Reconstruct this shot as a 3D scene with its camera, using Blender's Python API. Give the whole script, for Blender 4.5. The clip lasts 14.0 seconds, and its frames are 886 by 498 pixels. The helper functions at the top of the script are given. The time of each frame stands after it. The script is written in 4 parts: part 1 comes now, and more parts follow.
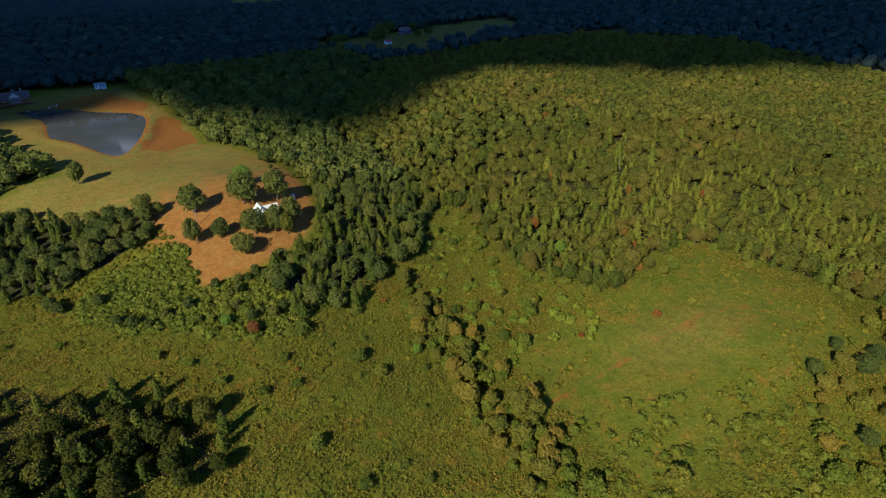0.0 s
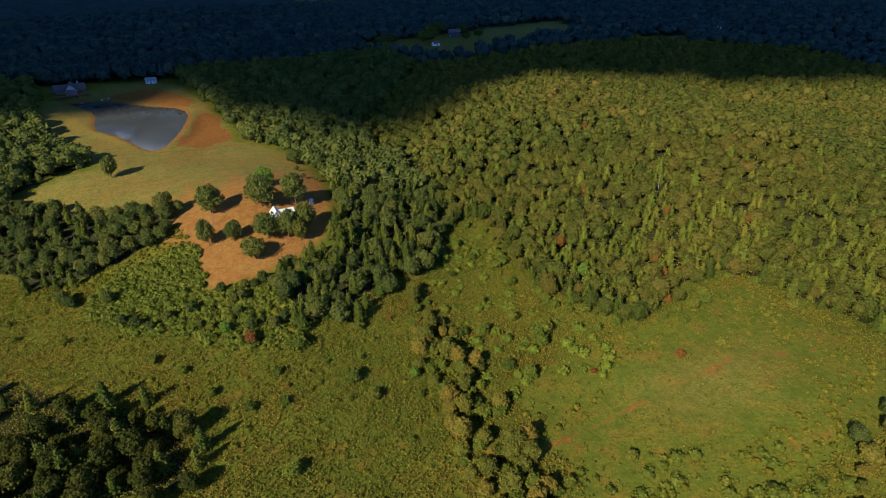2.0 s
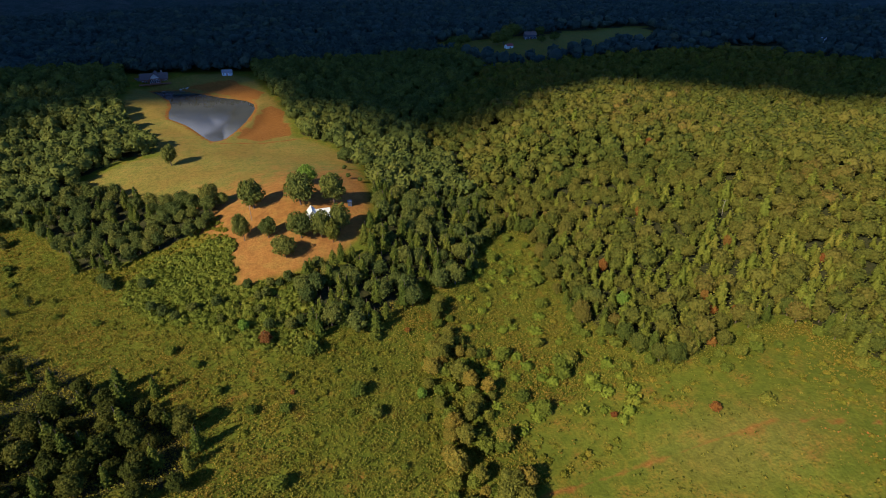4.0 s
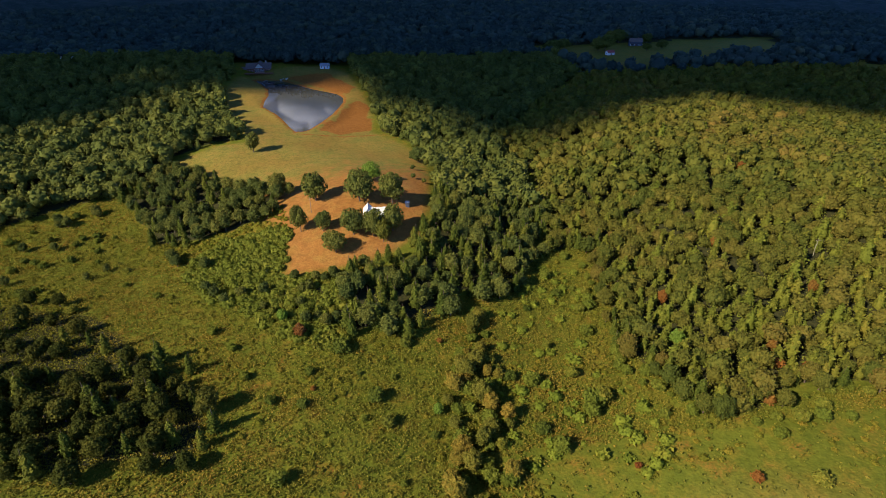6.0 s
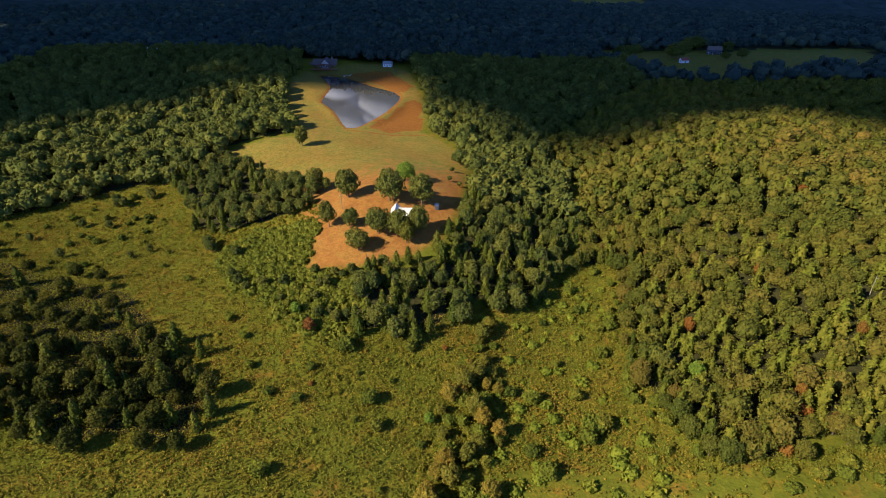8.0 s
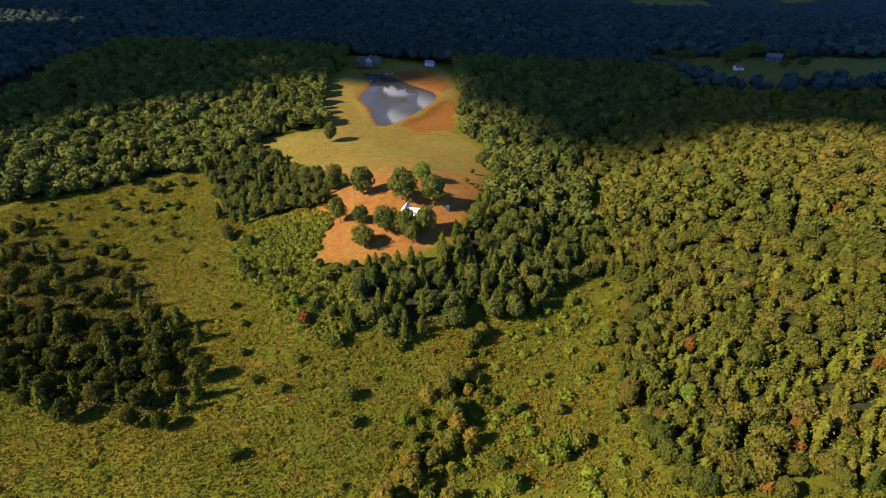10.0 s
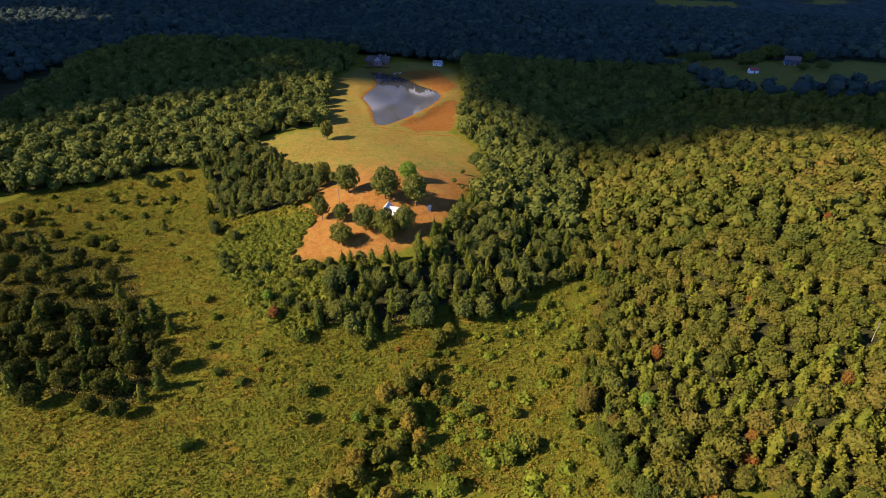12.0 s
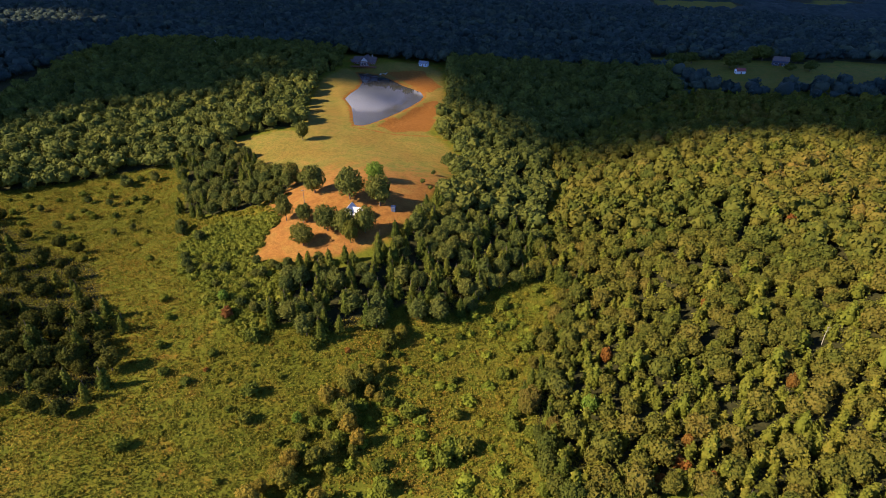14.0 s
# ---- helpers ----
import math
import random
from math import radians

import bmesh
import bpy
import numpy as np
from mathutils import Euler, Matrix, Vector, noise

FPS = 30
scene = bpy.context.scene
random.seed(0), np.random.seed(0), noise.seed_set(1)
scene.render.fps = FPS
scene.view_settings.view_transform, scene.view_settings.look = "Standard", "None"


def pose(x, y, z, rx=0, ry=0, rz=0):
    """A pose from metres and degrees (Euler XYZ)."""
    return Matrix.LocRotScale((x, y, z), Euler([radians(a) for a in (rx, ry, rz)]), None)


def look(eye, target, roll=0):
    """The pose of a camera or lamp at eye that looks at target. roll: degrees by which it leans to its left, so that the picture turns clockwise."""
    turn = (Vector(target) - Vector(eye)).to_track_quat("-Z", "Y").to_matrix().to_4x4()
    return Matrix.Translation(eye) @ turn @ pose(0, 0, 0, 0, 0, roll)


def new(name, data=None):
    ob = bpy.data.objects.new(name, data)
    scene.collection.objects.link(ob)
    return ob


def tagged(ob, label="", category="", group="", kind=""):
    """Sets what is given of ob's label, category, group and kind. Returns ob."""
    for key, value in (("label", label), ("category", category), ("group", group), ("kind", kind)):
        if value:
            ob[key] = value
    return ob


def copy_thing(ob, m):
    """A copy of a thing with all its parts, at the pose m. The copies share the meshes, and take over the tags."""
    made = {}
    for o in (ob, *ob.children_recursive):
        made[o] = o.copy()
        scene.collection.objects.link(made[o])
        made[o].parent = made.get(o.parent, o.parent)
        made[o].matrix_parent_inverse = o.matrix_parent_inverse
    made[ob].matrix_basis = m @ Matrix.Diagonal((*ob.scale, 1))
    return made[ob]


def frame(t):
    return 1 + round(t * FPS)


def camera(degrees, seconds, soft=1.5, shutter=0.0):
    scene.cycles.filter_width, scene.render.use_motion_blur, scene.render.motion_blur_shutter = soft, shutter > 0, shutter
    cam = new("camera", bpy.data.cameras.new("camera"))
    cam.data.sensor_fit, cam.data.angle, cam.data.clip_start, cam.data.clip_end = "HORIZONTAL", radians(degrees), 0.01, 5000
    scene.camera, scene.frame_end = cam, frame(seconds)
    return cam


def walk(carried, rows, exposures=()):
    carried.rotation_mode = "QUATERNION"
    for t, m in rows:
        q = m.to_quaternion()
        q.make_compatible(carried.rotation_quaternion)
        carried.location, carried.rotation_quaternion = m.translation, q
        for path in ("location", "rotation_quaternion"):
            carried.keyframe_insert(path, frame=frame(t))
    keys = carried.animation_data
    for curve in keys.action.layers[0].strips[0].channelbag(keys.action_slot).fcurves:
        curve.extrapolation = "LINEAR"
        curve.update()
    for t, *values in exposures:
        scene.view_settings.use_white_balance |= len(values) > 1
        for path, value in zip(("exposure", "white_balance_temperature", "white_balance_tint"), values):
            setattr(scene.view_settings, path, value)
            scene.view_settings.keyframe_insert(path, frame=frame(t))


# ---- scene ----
cam = camera(77.5, 14.0, soft=0.6)
walk(cam, [
    (0, look((-52.99, -27.91, 110.75), (30.28, 125.43, 13.01), -1.46)),
    (0.5, look((-47.92, -26.60, 110.43), (31.32, 128.97, 12.86), -1.38)),
    (1, look((-43.00, -25.41, 110.25), (33.25, 131.72, 12.81), -1.39)),
    (1.5, look((-38.28, -24.05, 110.21), (35.67, 134.24, 12.85), -1.33)),
    (2, look((-33.57, -22.67, 110.03), (33.38, 138.81, 12.87), -1.17)),
    (4.5, look((-9.64, -16.50, 109.79), (26.18, 154.81, 12.99), -0.46)),
    (5, look((-4.87, -15.43, 109.91), (22.29, 157.48, 13.14), -0.27)),
    (5.5, look((-0.25, -14.33, 110.04), (16.74, 159.83, 13.20), -0.03)),
    (6, look((4.51, -13.33, 110.08), (14.28, 161.42, 13.31), 0.15)),
    (6.5, look((9.24, -12.35, 110.07), (12.77, 162.68, 13.36), 0.28)),
    (7, look((14.12, -11.25, 110.16), (8.93, 163.69, 13.37), 0.46)),
    (7.5, look((19.01, -10.26, 110.29), (7.65, 164.34, 13.41), 0.57)),
    (8, look((23.91, -9.21, 110.38), (8.93, 165.14, 13.52), 0.58)),
    (8.5, look((28.85, -8.12, 110.50), (10.41, 165.85, 13.59), 0.61)),
    (11, look((53.63, -3.20, 111.72), (12.69, 166.55, 14.20), 0.96)),
    (11.5, look((58.55, -1.89, 111.63), (16.67, 167.64, 14.14), 0.91)),
    (12, look((63.38, -0.67, 111.57), (20.88, 168.73, 14.12), 0.85)),
    (12.5, look((68.11, 0.61, 111.53), (25.13, 169.90, 14.11), 0.81)),
    (13, look((72.74, 1.93, 111.53), (29.40, 171.14, 14.13), 0.78)),
    (13.5, look((77.36, 3.34, 111.50), (33.69, 172.52, 14.17), 0.74)),
    (14, look((81.86, 4.90, 111.51), (37.35, 173.89, 14.25), 0.73)),
], exposures=[(0, 0.45, 4550, 16), (4.5, 0.67, 4800, 22), (7.5, 0.92, 5000, 24), (14, 1.15, 5170, 31)])

# ---- light: a low sun behind the camera's left shoulder, blue sky, a cloud bank over the distance ----
SUN_EL = 35.0
SUN_DIR = Vector((-0.70, -0.43, 0.574)).normalized()   # from the ground towards the sun
world = bpy.data.worlds.new("sky")
scene.world = world
world.use_nodes = True
wn = world.node_tree.nodes
sky = wn.new("ShaderNodeTexSky")
sky.sky_type = "NISHITA"
sky.sun_disc = False
sky.ozone_density = 7.0
sky.dust_density = 0.2
sky.sun_elevation = radians(SUN_EL)
sky.sun_rotation = math.atan2(SUN_DIR.x, SUN_DIR.y)
world.node_tree.links.new(sky.outputs[0], wn["Background"].inputs[0])
wn["Background"].inputs[1].default_value = 0.088
sun = new("sun", bpy.data.lights.new("sun", "SUN"))
sun.data.energy = 5.2
sun.data.angle = radians(0.9)
sun.data.color = (1.0, 0.77, 0.34)
sun.matrix_world = look(SUN_DIR * 100, (0, 0, 0))

# ---- terrain ----
BASE, FAR_RISE = -14.5, 14.5
HILLS = (
    (20.7, -15, 232, 48, 46),
    (16.8, 195, 250, 75, 85),
    (11.1, 115, 50, 45, 55),
    (-9.7, 60, 260, 40, 110),
    (6, -100, 530, 150, 40),
    (8, 260, 560, 130, 110),
    (8, -100, 322, 45, 40),
    (1.3, 60, 345, 45, 45),
    (9.3, 360, 760, 160, 160),
    (7.3, -300, 520, 150, 120),
    (-2.3, -50, 190, 50, 30),
    (4.9, 420, 470, 130, 110),
    (9.2, 135, 310, 45, 55),
    (-7.5, -180, 215, 70, 40),
    (14.4, 245, 170, 50, 50),
)
POND = ((-140, 513), (-127, 512), (-113, 508), (-96, 491), (-80, 474), (-68, 465), (-58, 456), (-52, 444), (-50, 430),
        (-52, 412), (-55, 392), (-60, 372), (-65, 357), (-69, 351), (-74, 352), (-79, 361), (-88, 381), (-95, 395),
        (-103, 407), (-110, 417), (-113, 435), (-114, 454), (-119, 475), (-130, 497))
LAWN = ((-153, 512), (-150, 457), (-127, 388), (-97, 326), (-114, 322), (-135, 306), (-139, 290), (-76, 232), (-58, 216),
        (-54, 207), (-50, 191), (-49, 180), (-32, 180), (-17, 184), (-6, 190), (3, 200), (10, 222), (12, 270), (12, 311),
        (3, 331), (-12, 350), (-24, 360), (-26, 399), (-30, 426), (-42, 472), (-54, 508), (-75, 530), (-97, 534), (-130, 530))


def inside(poly, x, y):
    """Signed distance to a polygon's edge, positive inside; x and y are arrays."""
    x, y = np.asarray(x, float), np.asarray(y, float)
    best = np.full(x.shape, 1e9)
    odd = np.zeros(x.shape, bool)
    for (ax, ay), (bx, by) in zip(poly, poly[1:] + poly[:1]):
        dx, dy = bx - ax, by - ay
        s = np.clip(((x - ax) * dx + (y - ay) * dy) / (dx * dx + dy * dy), 0, 1)
        best = np.minimum(best, np.hypot(x - ax - s * dx, y - ay - s * dy))
        if dy:
            odd ^= ((ay > y) != (by > y)) & (x < dx * (y - ay) / dy + ax)
    return np.where(odd, best, -best)


def height(x, y):
    """The ground's height, in metres above the pond's water."""
    x, y = np.asarray(x, float), np.asarray(y, float)
    z = BASE + FAR_RISE / (1 + np.exp(-(y - 330) / 60))
    for a, cx, cy, sx, sy in HILLS:
        z = z + a * np.exp(-((x - cx) / sx) ** 2 / 2 - ((y - cy) / sy) ** 2 / 2)
    z = z + 0.35 * np.sin(x / 9.1 + 1.3 * np.sin(y / 13.0)) * np.cos(y / 11.3 + np.sin(x / 17.0))
    far = np.hypot(x, y - 300)
    z = z + np.clip((far - 900) / 2500, 0, 1) * 25 * (np.sin(x / 310.0 + 1) * np.cos(y / 270.0) + 0.5)
    d = inside(POND, x, y)
    out = np.maximum(-d - 3.5, 0)
    bank = np.clip(z, 0.7 - 0.36 * out, 0.7 + (0.16 + 0.2 * np.clip((y - 495) / 18, 0, 1)) * out)
    bank = np.where(d > -3.5, 0.7 * np.clip(-d / 3.0, 0, 1) ** 0.7, bank)
    return np.where(d > 0, -np.minimum(d * 0.3, 3.0), bank)


def place(x, y, sink=0.0):
    return float(height(x, y)) - sink


# ---- materials ----
def material(name, rough=0.8, spec=0.25):
    m = bpy.data.materials.new(name)
    m.use_nodes = True
    b = m.node_tree.nodes["Principled BSDF"]
    b.inputs["Roughness"].default_value = rough
    b.inputs["Specular IOR Level"].default_value = spec
    return m, m.node_tree.nodes, m.node_tree.links, b


def noise_node(n, l, scale, detail=4.0, coords=None):
    t = n.new("ShaderNodeTexNoise")
    t.inputs["Scale"].default_value = scale
    t.inputs["Detail"].default_value = detail
    if coords is not None:
        l.new(coords, t.inputs["Vector"])
    return t


def ramp(n, l, value, stops):
    r = n.new("ShaderNodeValToRGB")
    while len(r.color_ramp.elements) < len(stops):
        r.color_ramp.elements.new(0.5)
    for e, (at, c) in zip(r.color_ramp.elements, stops):
        e.position, e.color = at, (*c, 1)
    l.new(value, r.inputs[0])
    return r.outputs[0]


def mixed(n, l, fac, a, b, blend="MIX"):
    m = n.new("ShaderNodeMix")
    m.data_type, m.blend_type = "RGBA", blend
    for value, socket in ((fac, m.inputs["Factor"]), (a, m.inputs["A"]), (b, m.inputs["B"])):
        if hasattr(value, "is_linked"):
            l.new(value, socket)
        else:
            socket.default_value = value if isinstance(value, float) else (*value, 1)
    return m.outputs["Result"]


def calc(n, l, op, a, b):
    m = n.new("ShaderNodeMath")
    m.operation = op
    for value, socket in ((a, m.inputs[0]), (b, m.inputs[1])):
        if hasattr(value, "is_linked"):
            l.new(value, socket)
        else:
            socket.default_value = value
    return m.outputs[0]


def bumped(n, l, b, value, strength, distance):
    k = n.new("ShaderNodeBump")
    k.inputs["Strength"].default_value, k.inputs["Distance"].default_value = strength, distance
    l.new(value, k.inputs["Height"])
    l.new(k.outputs[0], b.inputs["Normal"])


def leaf_material(name, stops, glow=0.25, spread=0.3):
    """Foliage: every tree has a tone of its own, and every clump in it another."""
    m, n, l, b = material(name, 0.75, 0.05)
    info, geo = n.new("ShaderNodeObjectInfo"), n.new("ShaderNodeNewGeometry")
    tint, lot = n.new("ShaderNodeAttribute"), n.new("ShaderNodeAttribute")
    tint.attribute_name, lot.attribute_name = "tone", "lot"
    single = calc(n, l, "MULTIPLY", info.outputs["Random"], calc(n, l, "SUBTRACT", 1.0, lot.outputs["Fac"]))
    tone = calc(n, l, "ADD", single, tint.outputs["Fac"])
    island = geo.outputs["Random Per Island"]
    co = n.new("ShaderNodeTexCoord").outputs["Object"]
    grain = noise_node(n, l, 1.1, 3.0, co).outputs["Fac"]
    tone = calc(n, l, "ADD", calc(n, l, "MULTIPLY", tone, 1.0 - spread), calc(n, l, "MULTIPLY", island, spread))
    colour = ramp(n, l, tone, stops)
    value = calc(n, l, "ADD", calc(n, l, "MULTIPLY", island, 1.2 * spread), 0.62 - 0.6 * spread)
    value = calc(n, l, "ADD", value, calc(n, l, "MULTIPLY", grain, 0.76))
    scaled = n.new("ShaderNodeVectorMath")
    scaled.operation = "SCALE"
    l.new(colour, scaled.inputs[0])
    l.new(value, scaled.inputs["Scale"])
    l.new(scaled.outputs[0], b.inputs["Base Color"])
    bumped(n, l, b, noise_node(n, l, 1.9, 3.0, co).outputs["Fac"], 0.7, 0.7)
    thin = n.new("ShaderNodeBsdfTranslucent")
    l.new(scaled.outputs[0], thin.inputs[0])
    both = n.new("ShaderNodeMixShader")
    both.inputs[0].default_value = glow
    l.new(b.outputs[0], both.inputs[1])
    l.new(thin.outputs[0], both.inputs[2])
    l.new(both.outputs[0], n["Material Output"].inputs["Surface"])
    return m


LEAF = leaf_material("olive_foliage", ((0.0, (0.064, 0.083, 0.011)), (0.3, (0.095, 0.106, 0.013)), (0.55, (0.130, 0.122, 0.014)), (0.8, (0.157, 0.126, 0.018)), (0.95, (0.181, 0.113, 0.020)), (1.0, (0.201, 0.090, 0.020))), 0.25, 0.24)
GREEN = leaf_material("green_foliage", ((0.0, (0.065, 0.086, 0.018)), (0.5, (0.101, 0.116, 0.020)), (0.9, (0.152, 0.149, 0.022)), (1.0, (0.212, 0.159, 0.024))))
DARK = leaf_material("dark_foliage", ((0.0, (0.038, 0.047, 0.006)), (0.7, (0.068, 0.072, 0.008)), (1.0, (0.117, 0.107, 0.013))))
PINE = leaf_material("pine_needles", ((0.0, (0.057, 0.077, 0.008)), (0.6, (0.095, 0.109, 0.010)), (1.0, (0.151, 0.144, 0.013))), 0.12)
OLIVE_PINE = leaf_material("olive_needles", ((0.0, (0.110, 0.131, 0.012)), (0.6, (0.162, 0.167, 0.014)), (1.0, (0.224, 0.181, 0.019))), 0.3)
SHRUB = leaf_material("shrub_foliage", ((0.0, (0.106, 0.131, 0.010)), (0.6, (0.152, 0.163, 0.013)), (1.0, (0.216, 0.178, 0.016))))
LUSH = leaf_material("lush_foliage", ((0.0, (0.119, 0.156, 0.010)), (0.6, (0.176, 0.198, 0.012)), (1.0, (0.238, 0.210, 0.014))))
YELLOW = leaf_material("yellowing_foliage", ((0.0, (0.111, 0.117, 0.013)), (0.5, (0.179, 0.163, 0.017)), (1.0, (0.303, 0.195, 0.020))))
RUST = leaf_material("autumn_foliage", ((0.0, (0.20, 0.065, 0.016)), (0.6, (0.24, 0.105, 0.016)), (1.0, (0.21, 0.13, 0.02))))
DEAD = leaf_material("dead_needles", ((0.0, (0.180, 0.075, 0.017)), (1.0, (0.233, 0.110, 0.028))))
LIME = leaf_material("bright_green_foliage", ((0.0, (0.124, 0.203, 0.017)), (1.0, (0.192, 0.257, 0.024))))
WEED = leaf_material("meadow_weeds", ((0.0, (0.104, 0.120, 0.009)), (0.35, (0.157, 0.150, 0.012)), (0.6, (0.211, 0.161, 0.014)), (0.82, (0.246, 0.143, 0.015)), (1.0, (0.287, 0.100, 0.018))), 0.25, 0.36)
MEADOW_LEAF = leaf_material("bramble_foliage", ((0.0, (0.102, 0.119, 0.007)), (0.45, (0.155, 0.150, 0.008)), (0.75, (0.215, 0.167, 0.011)), (0.92, (0.256, 0.143, 0.014)), (1.0, (0.270, 0.102, 0.018))))
# far woods: blue distance haze is mixed into the leaf colour itself
HAZE_LEAF = leaf_material("haze_tinted_foliage", ((0.0, (0.033, 0.052, 0.046)), (0.5, (0.052, 0.073, 0.061)), (0.85, (0.079, 0.100, 0.057)), (1.0, (0.116, 0.095, 0.052))))


def bark_material():
    m, n, l, b = material("bark", 0.9, 0.1)
    co = n.new("ShaderNodeTexCoord").outputs["Object"]
    t = noise_node(n, l, 3.0, 6.0, co)
    l.new(ramp(n, l, t.outputs["Fac"], ((0.3, (0.07, 0.05, 0.035)), (0.7, (0.17, 0.13, 0.10)))), b.inputs["Base Color"])
    bumped(n, l, b, t.outputs["Fac"], 0.6, 0.05)
    return m


BARK = bark_material()


def ground_material():
    m, n, l, b = material("ground_cover", 0.95, 0.05)
    co = n.new("ShaderNodeTexCoord").outputs["Object"]
    big, mid, fine = noise_node(n, l, 0.03, 4.0, co), noise_node(n, l, 0.16, 5.0, co), noise_node(n, l, 1.3, 6.0, co)

    def mask(name):
        a = n.new("ShaderNodeAttribute")
        a.attribute_name = name
        return a.outputs["Fac"]

    speck = noise_node(n, l, 0.55, 4.0, co)
    weeds = ramp(n, l, mid.outputs["Fac"], ((0.28, (0.094, 0.116, 0.007)), (0.48, (0.140, 0.146, 0.009)), (0.6, (0.189, 0.149, 0.011)), (0.74, (0.247, 0.120, 0.017))))
    weeds = mixed(n, l, ramp(n, l, fine.outputs["Fac"], ((0.35, (0.0, 0.0, 0.0)), (0.7, (1.0, 1.0, 1.0)))), weeds, (0.098, 0.112, 0.009))
    dry = ramp(n, l, mid.outputs["Fac"], ((0.25, (0.232, 0.100, 0.022)), (0.5, (0.308, 0.146, 0.030)), (0.72, (0.292, 0.179, 0.036))))
    dry = mixed(n, l, ramp(n, l, fine.outputs["Fac"], ((0.35, (0.0, 0.0, 0.0)), (0.75, (0.75, 0.75, 0.75)))), dry, (0.211, 0.100, 0.024))
    green = ramp(n, l, mid.outputs["Fac"], ((0.3, (0.175, 0.160, 0.024)), (0.5, (0.235, 0.186, 0.030)), (0.7, (0.29, 0.186, 0.036))))
    green = mixed(n, l, ramp(n, l, fine.outputs["Fac"], ((0.36, (0.0, 0.0, 0.0)), (0.66, (0.8, 0.8, 0.8)))), green, (0.125, 0.120, 0.024))
    green = mixed(n, l, ramp(n, l, big.outputs["Fac"], ((0.4, (0.0, 0.0, 0.0)), (0.62, (0.35, 0.35, 0.35)))), green, (0.26, 0.145, 0.030))
    clay = ramp(n, l, fine.outputs["Fac"], ((0.3, (0.15, 0.060, 0.010)), (0.55, (0.25, 0.108, 0.018)), (0.75, (0.34, 0.17, 0.040))))
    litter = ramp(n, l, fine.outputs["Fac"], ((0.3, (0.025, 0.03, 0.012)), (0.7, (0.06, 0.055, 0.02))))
    rough_edge = calc(n, l, "MULTIPLY", calc(n, l, "SUBTRACT", mid.outputs["Fac"], 0.5), 0.9)

    def edge(name):
        v = calc(n, l, "ADD", mask(name), rough_edge)
        return ramp(n, l, v, ((0.38, (0.0, 0.0, 0.0)), (0.62, (1.0, 1.0, 1.0))))

    colour = mixed(n, l, mask("lawn"), weeds, mixed(n, l, edge("dry"), green, dry))
    colour = mixed(n, l, edge("clay"), colour, clay)
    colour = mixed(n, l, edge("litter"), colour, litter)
    colour = mixed(n, l, ramp(n, l, big.outputs["Fac"], ((0.3, (0.0, 0.0, 0.0)), (0.75, (0.35, 0.35, 0.35)))), colour, (0.8, 0.72, 0.5), "MULTIPLY")
    colour = mixed(n, l, ramp(n, l, speck.outputs["Fac"], ((0.36, (0.42, 0.42, 0.42)), (0.58, (0.0, 0.0, 0.0)))), colour, (0.55, 0.58, 0.6), "MULTIPLY")
    l.new(colour, b.inputs["Base Color"])
    bumped(n, l, b, calc(n, l, "ADD", fine.outputs["Fac"], calc(n, l, "MULTIPLY", mid.outputs["Fac"], 0.25)), 0.6, 0.4)
    return m


GROUND = ground_material()


def water_material():
    m, n, l, b = material("pond_water", 0.03, 0.5)
    co = n.new("ShaderNodeTexCoord").outputs["Object"]
    t = noise_node(n, l, 1.2, 3.0, co)
    l.new(ramp(n, l, noise_node(n, l, 0.05, 2.0, co).outputs["Fac"], ((0.3, (0.05, 0.052, 0.05)), (0.7, (0.075, 0.076, 0.07)))), b.inputs["Base Color"])
    b.inputs["IOR"].default_value = 1.33
    bumped(n, l, b, t.outputs["Fac"], 0.06, 0.05)
    return m


WATER = water_material()


def plain_material(name, a, bcol, rough=0.7, scale=1.5, metal=0.0):
    m, n, l, b = material(name, rough, 0.3)
    co = n.new("ShaderNodeTexCoord").outputs["Object"]
    t = noise_node(n, l, scale, 5.0, co)
    l.new(ramp(n, l, t.outputs["Fac"], ((0.3, a), (0.7, bcol))), b.inputs["Base Color"])
    b.inputs["Metallic"].default_value = metal
    return m


PALE_BARK = plain_material("bleached_wood", (0.24, 0.21, 0.17), (0.36, 0.32, 0.27), 0.85, 3.0)


# ---- building helpers ----
def mesh_from(name, verts, faces, mat, smooth=False):
    me = bpy.data.meshes.new(name)
    me.from_pydata(np.asarray(verts).tolist(), [], np.asarray(faces).tolist() if not isinstance(faces, list) else faces)
    me.materials.append(mat)
    if smooth:
        me.polygons.foreach_set("use_smooth", [True] * len(me.polygons))
    me.update()
    return me


def part_of(name, me, parent, label=""):
    ob = new(name, me)
    ob.parent = parent
    return tagged(ob, label)


def part(name, bm, mat, parent, label=""):
    me = bpy.data.meshes.new(name)
    bm.to_mesh(me)
    bm.free()
    me.materials.append(mat)
    return part_of(name, me, parent, label)


# ---- ground: one sheet to the horizon ----
def graded(lo, hi, step, end):
    inner = list(np.arange(lo, hi + 0.1, step))
    a, s = [], step
    v = inner[-1]
    while v < end:
        s *= 1.13
        v += s
        a.append(v)
    c, s, v = [], step, inner[0]
    while v > -end:
        s *= 1.13
        v -= s
        c.append(v)
    return np.array(c[::-1] + inner + a)


PATH_LINE = ((30, 66), (41, 66), (63, 67), (78, 66), (93, 66), (105, 64), (124, 56))


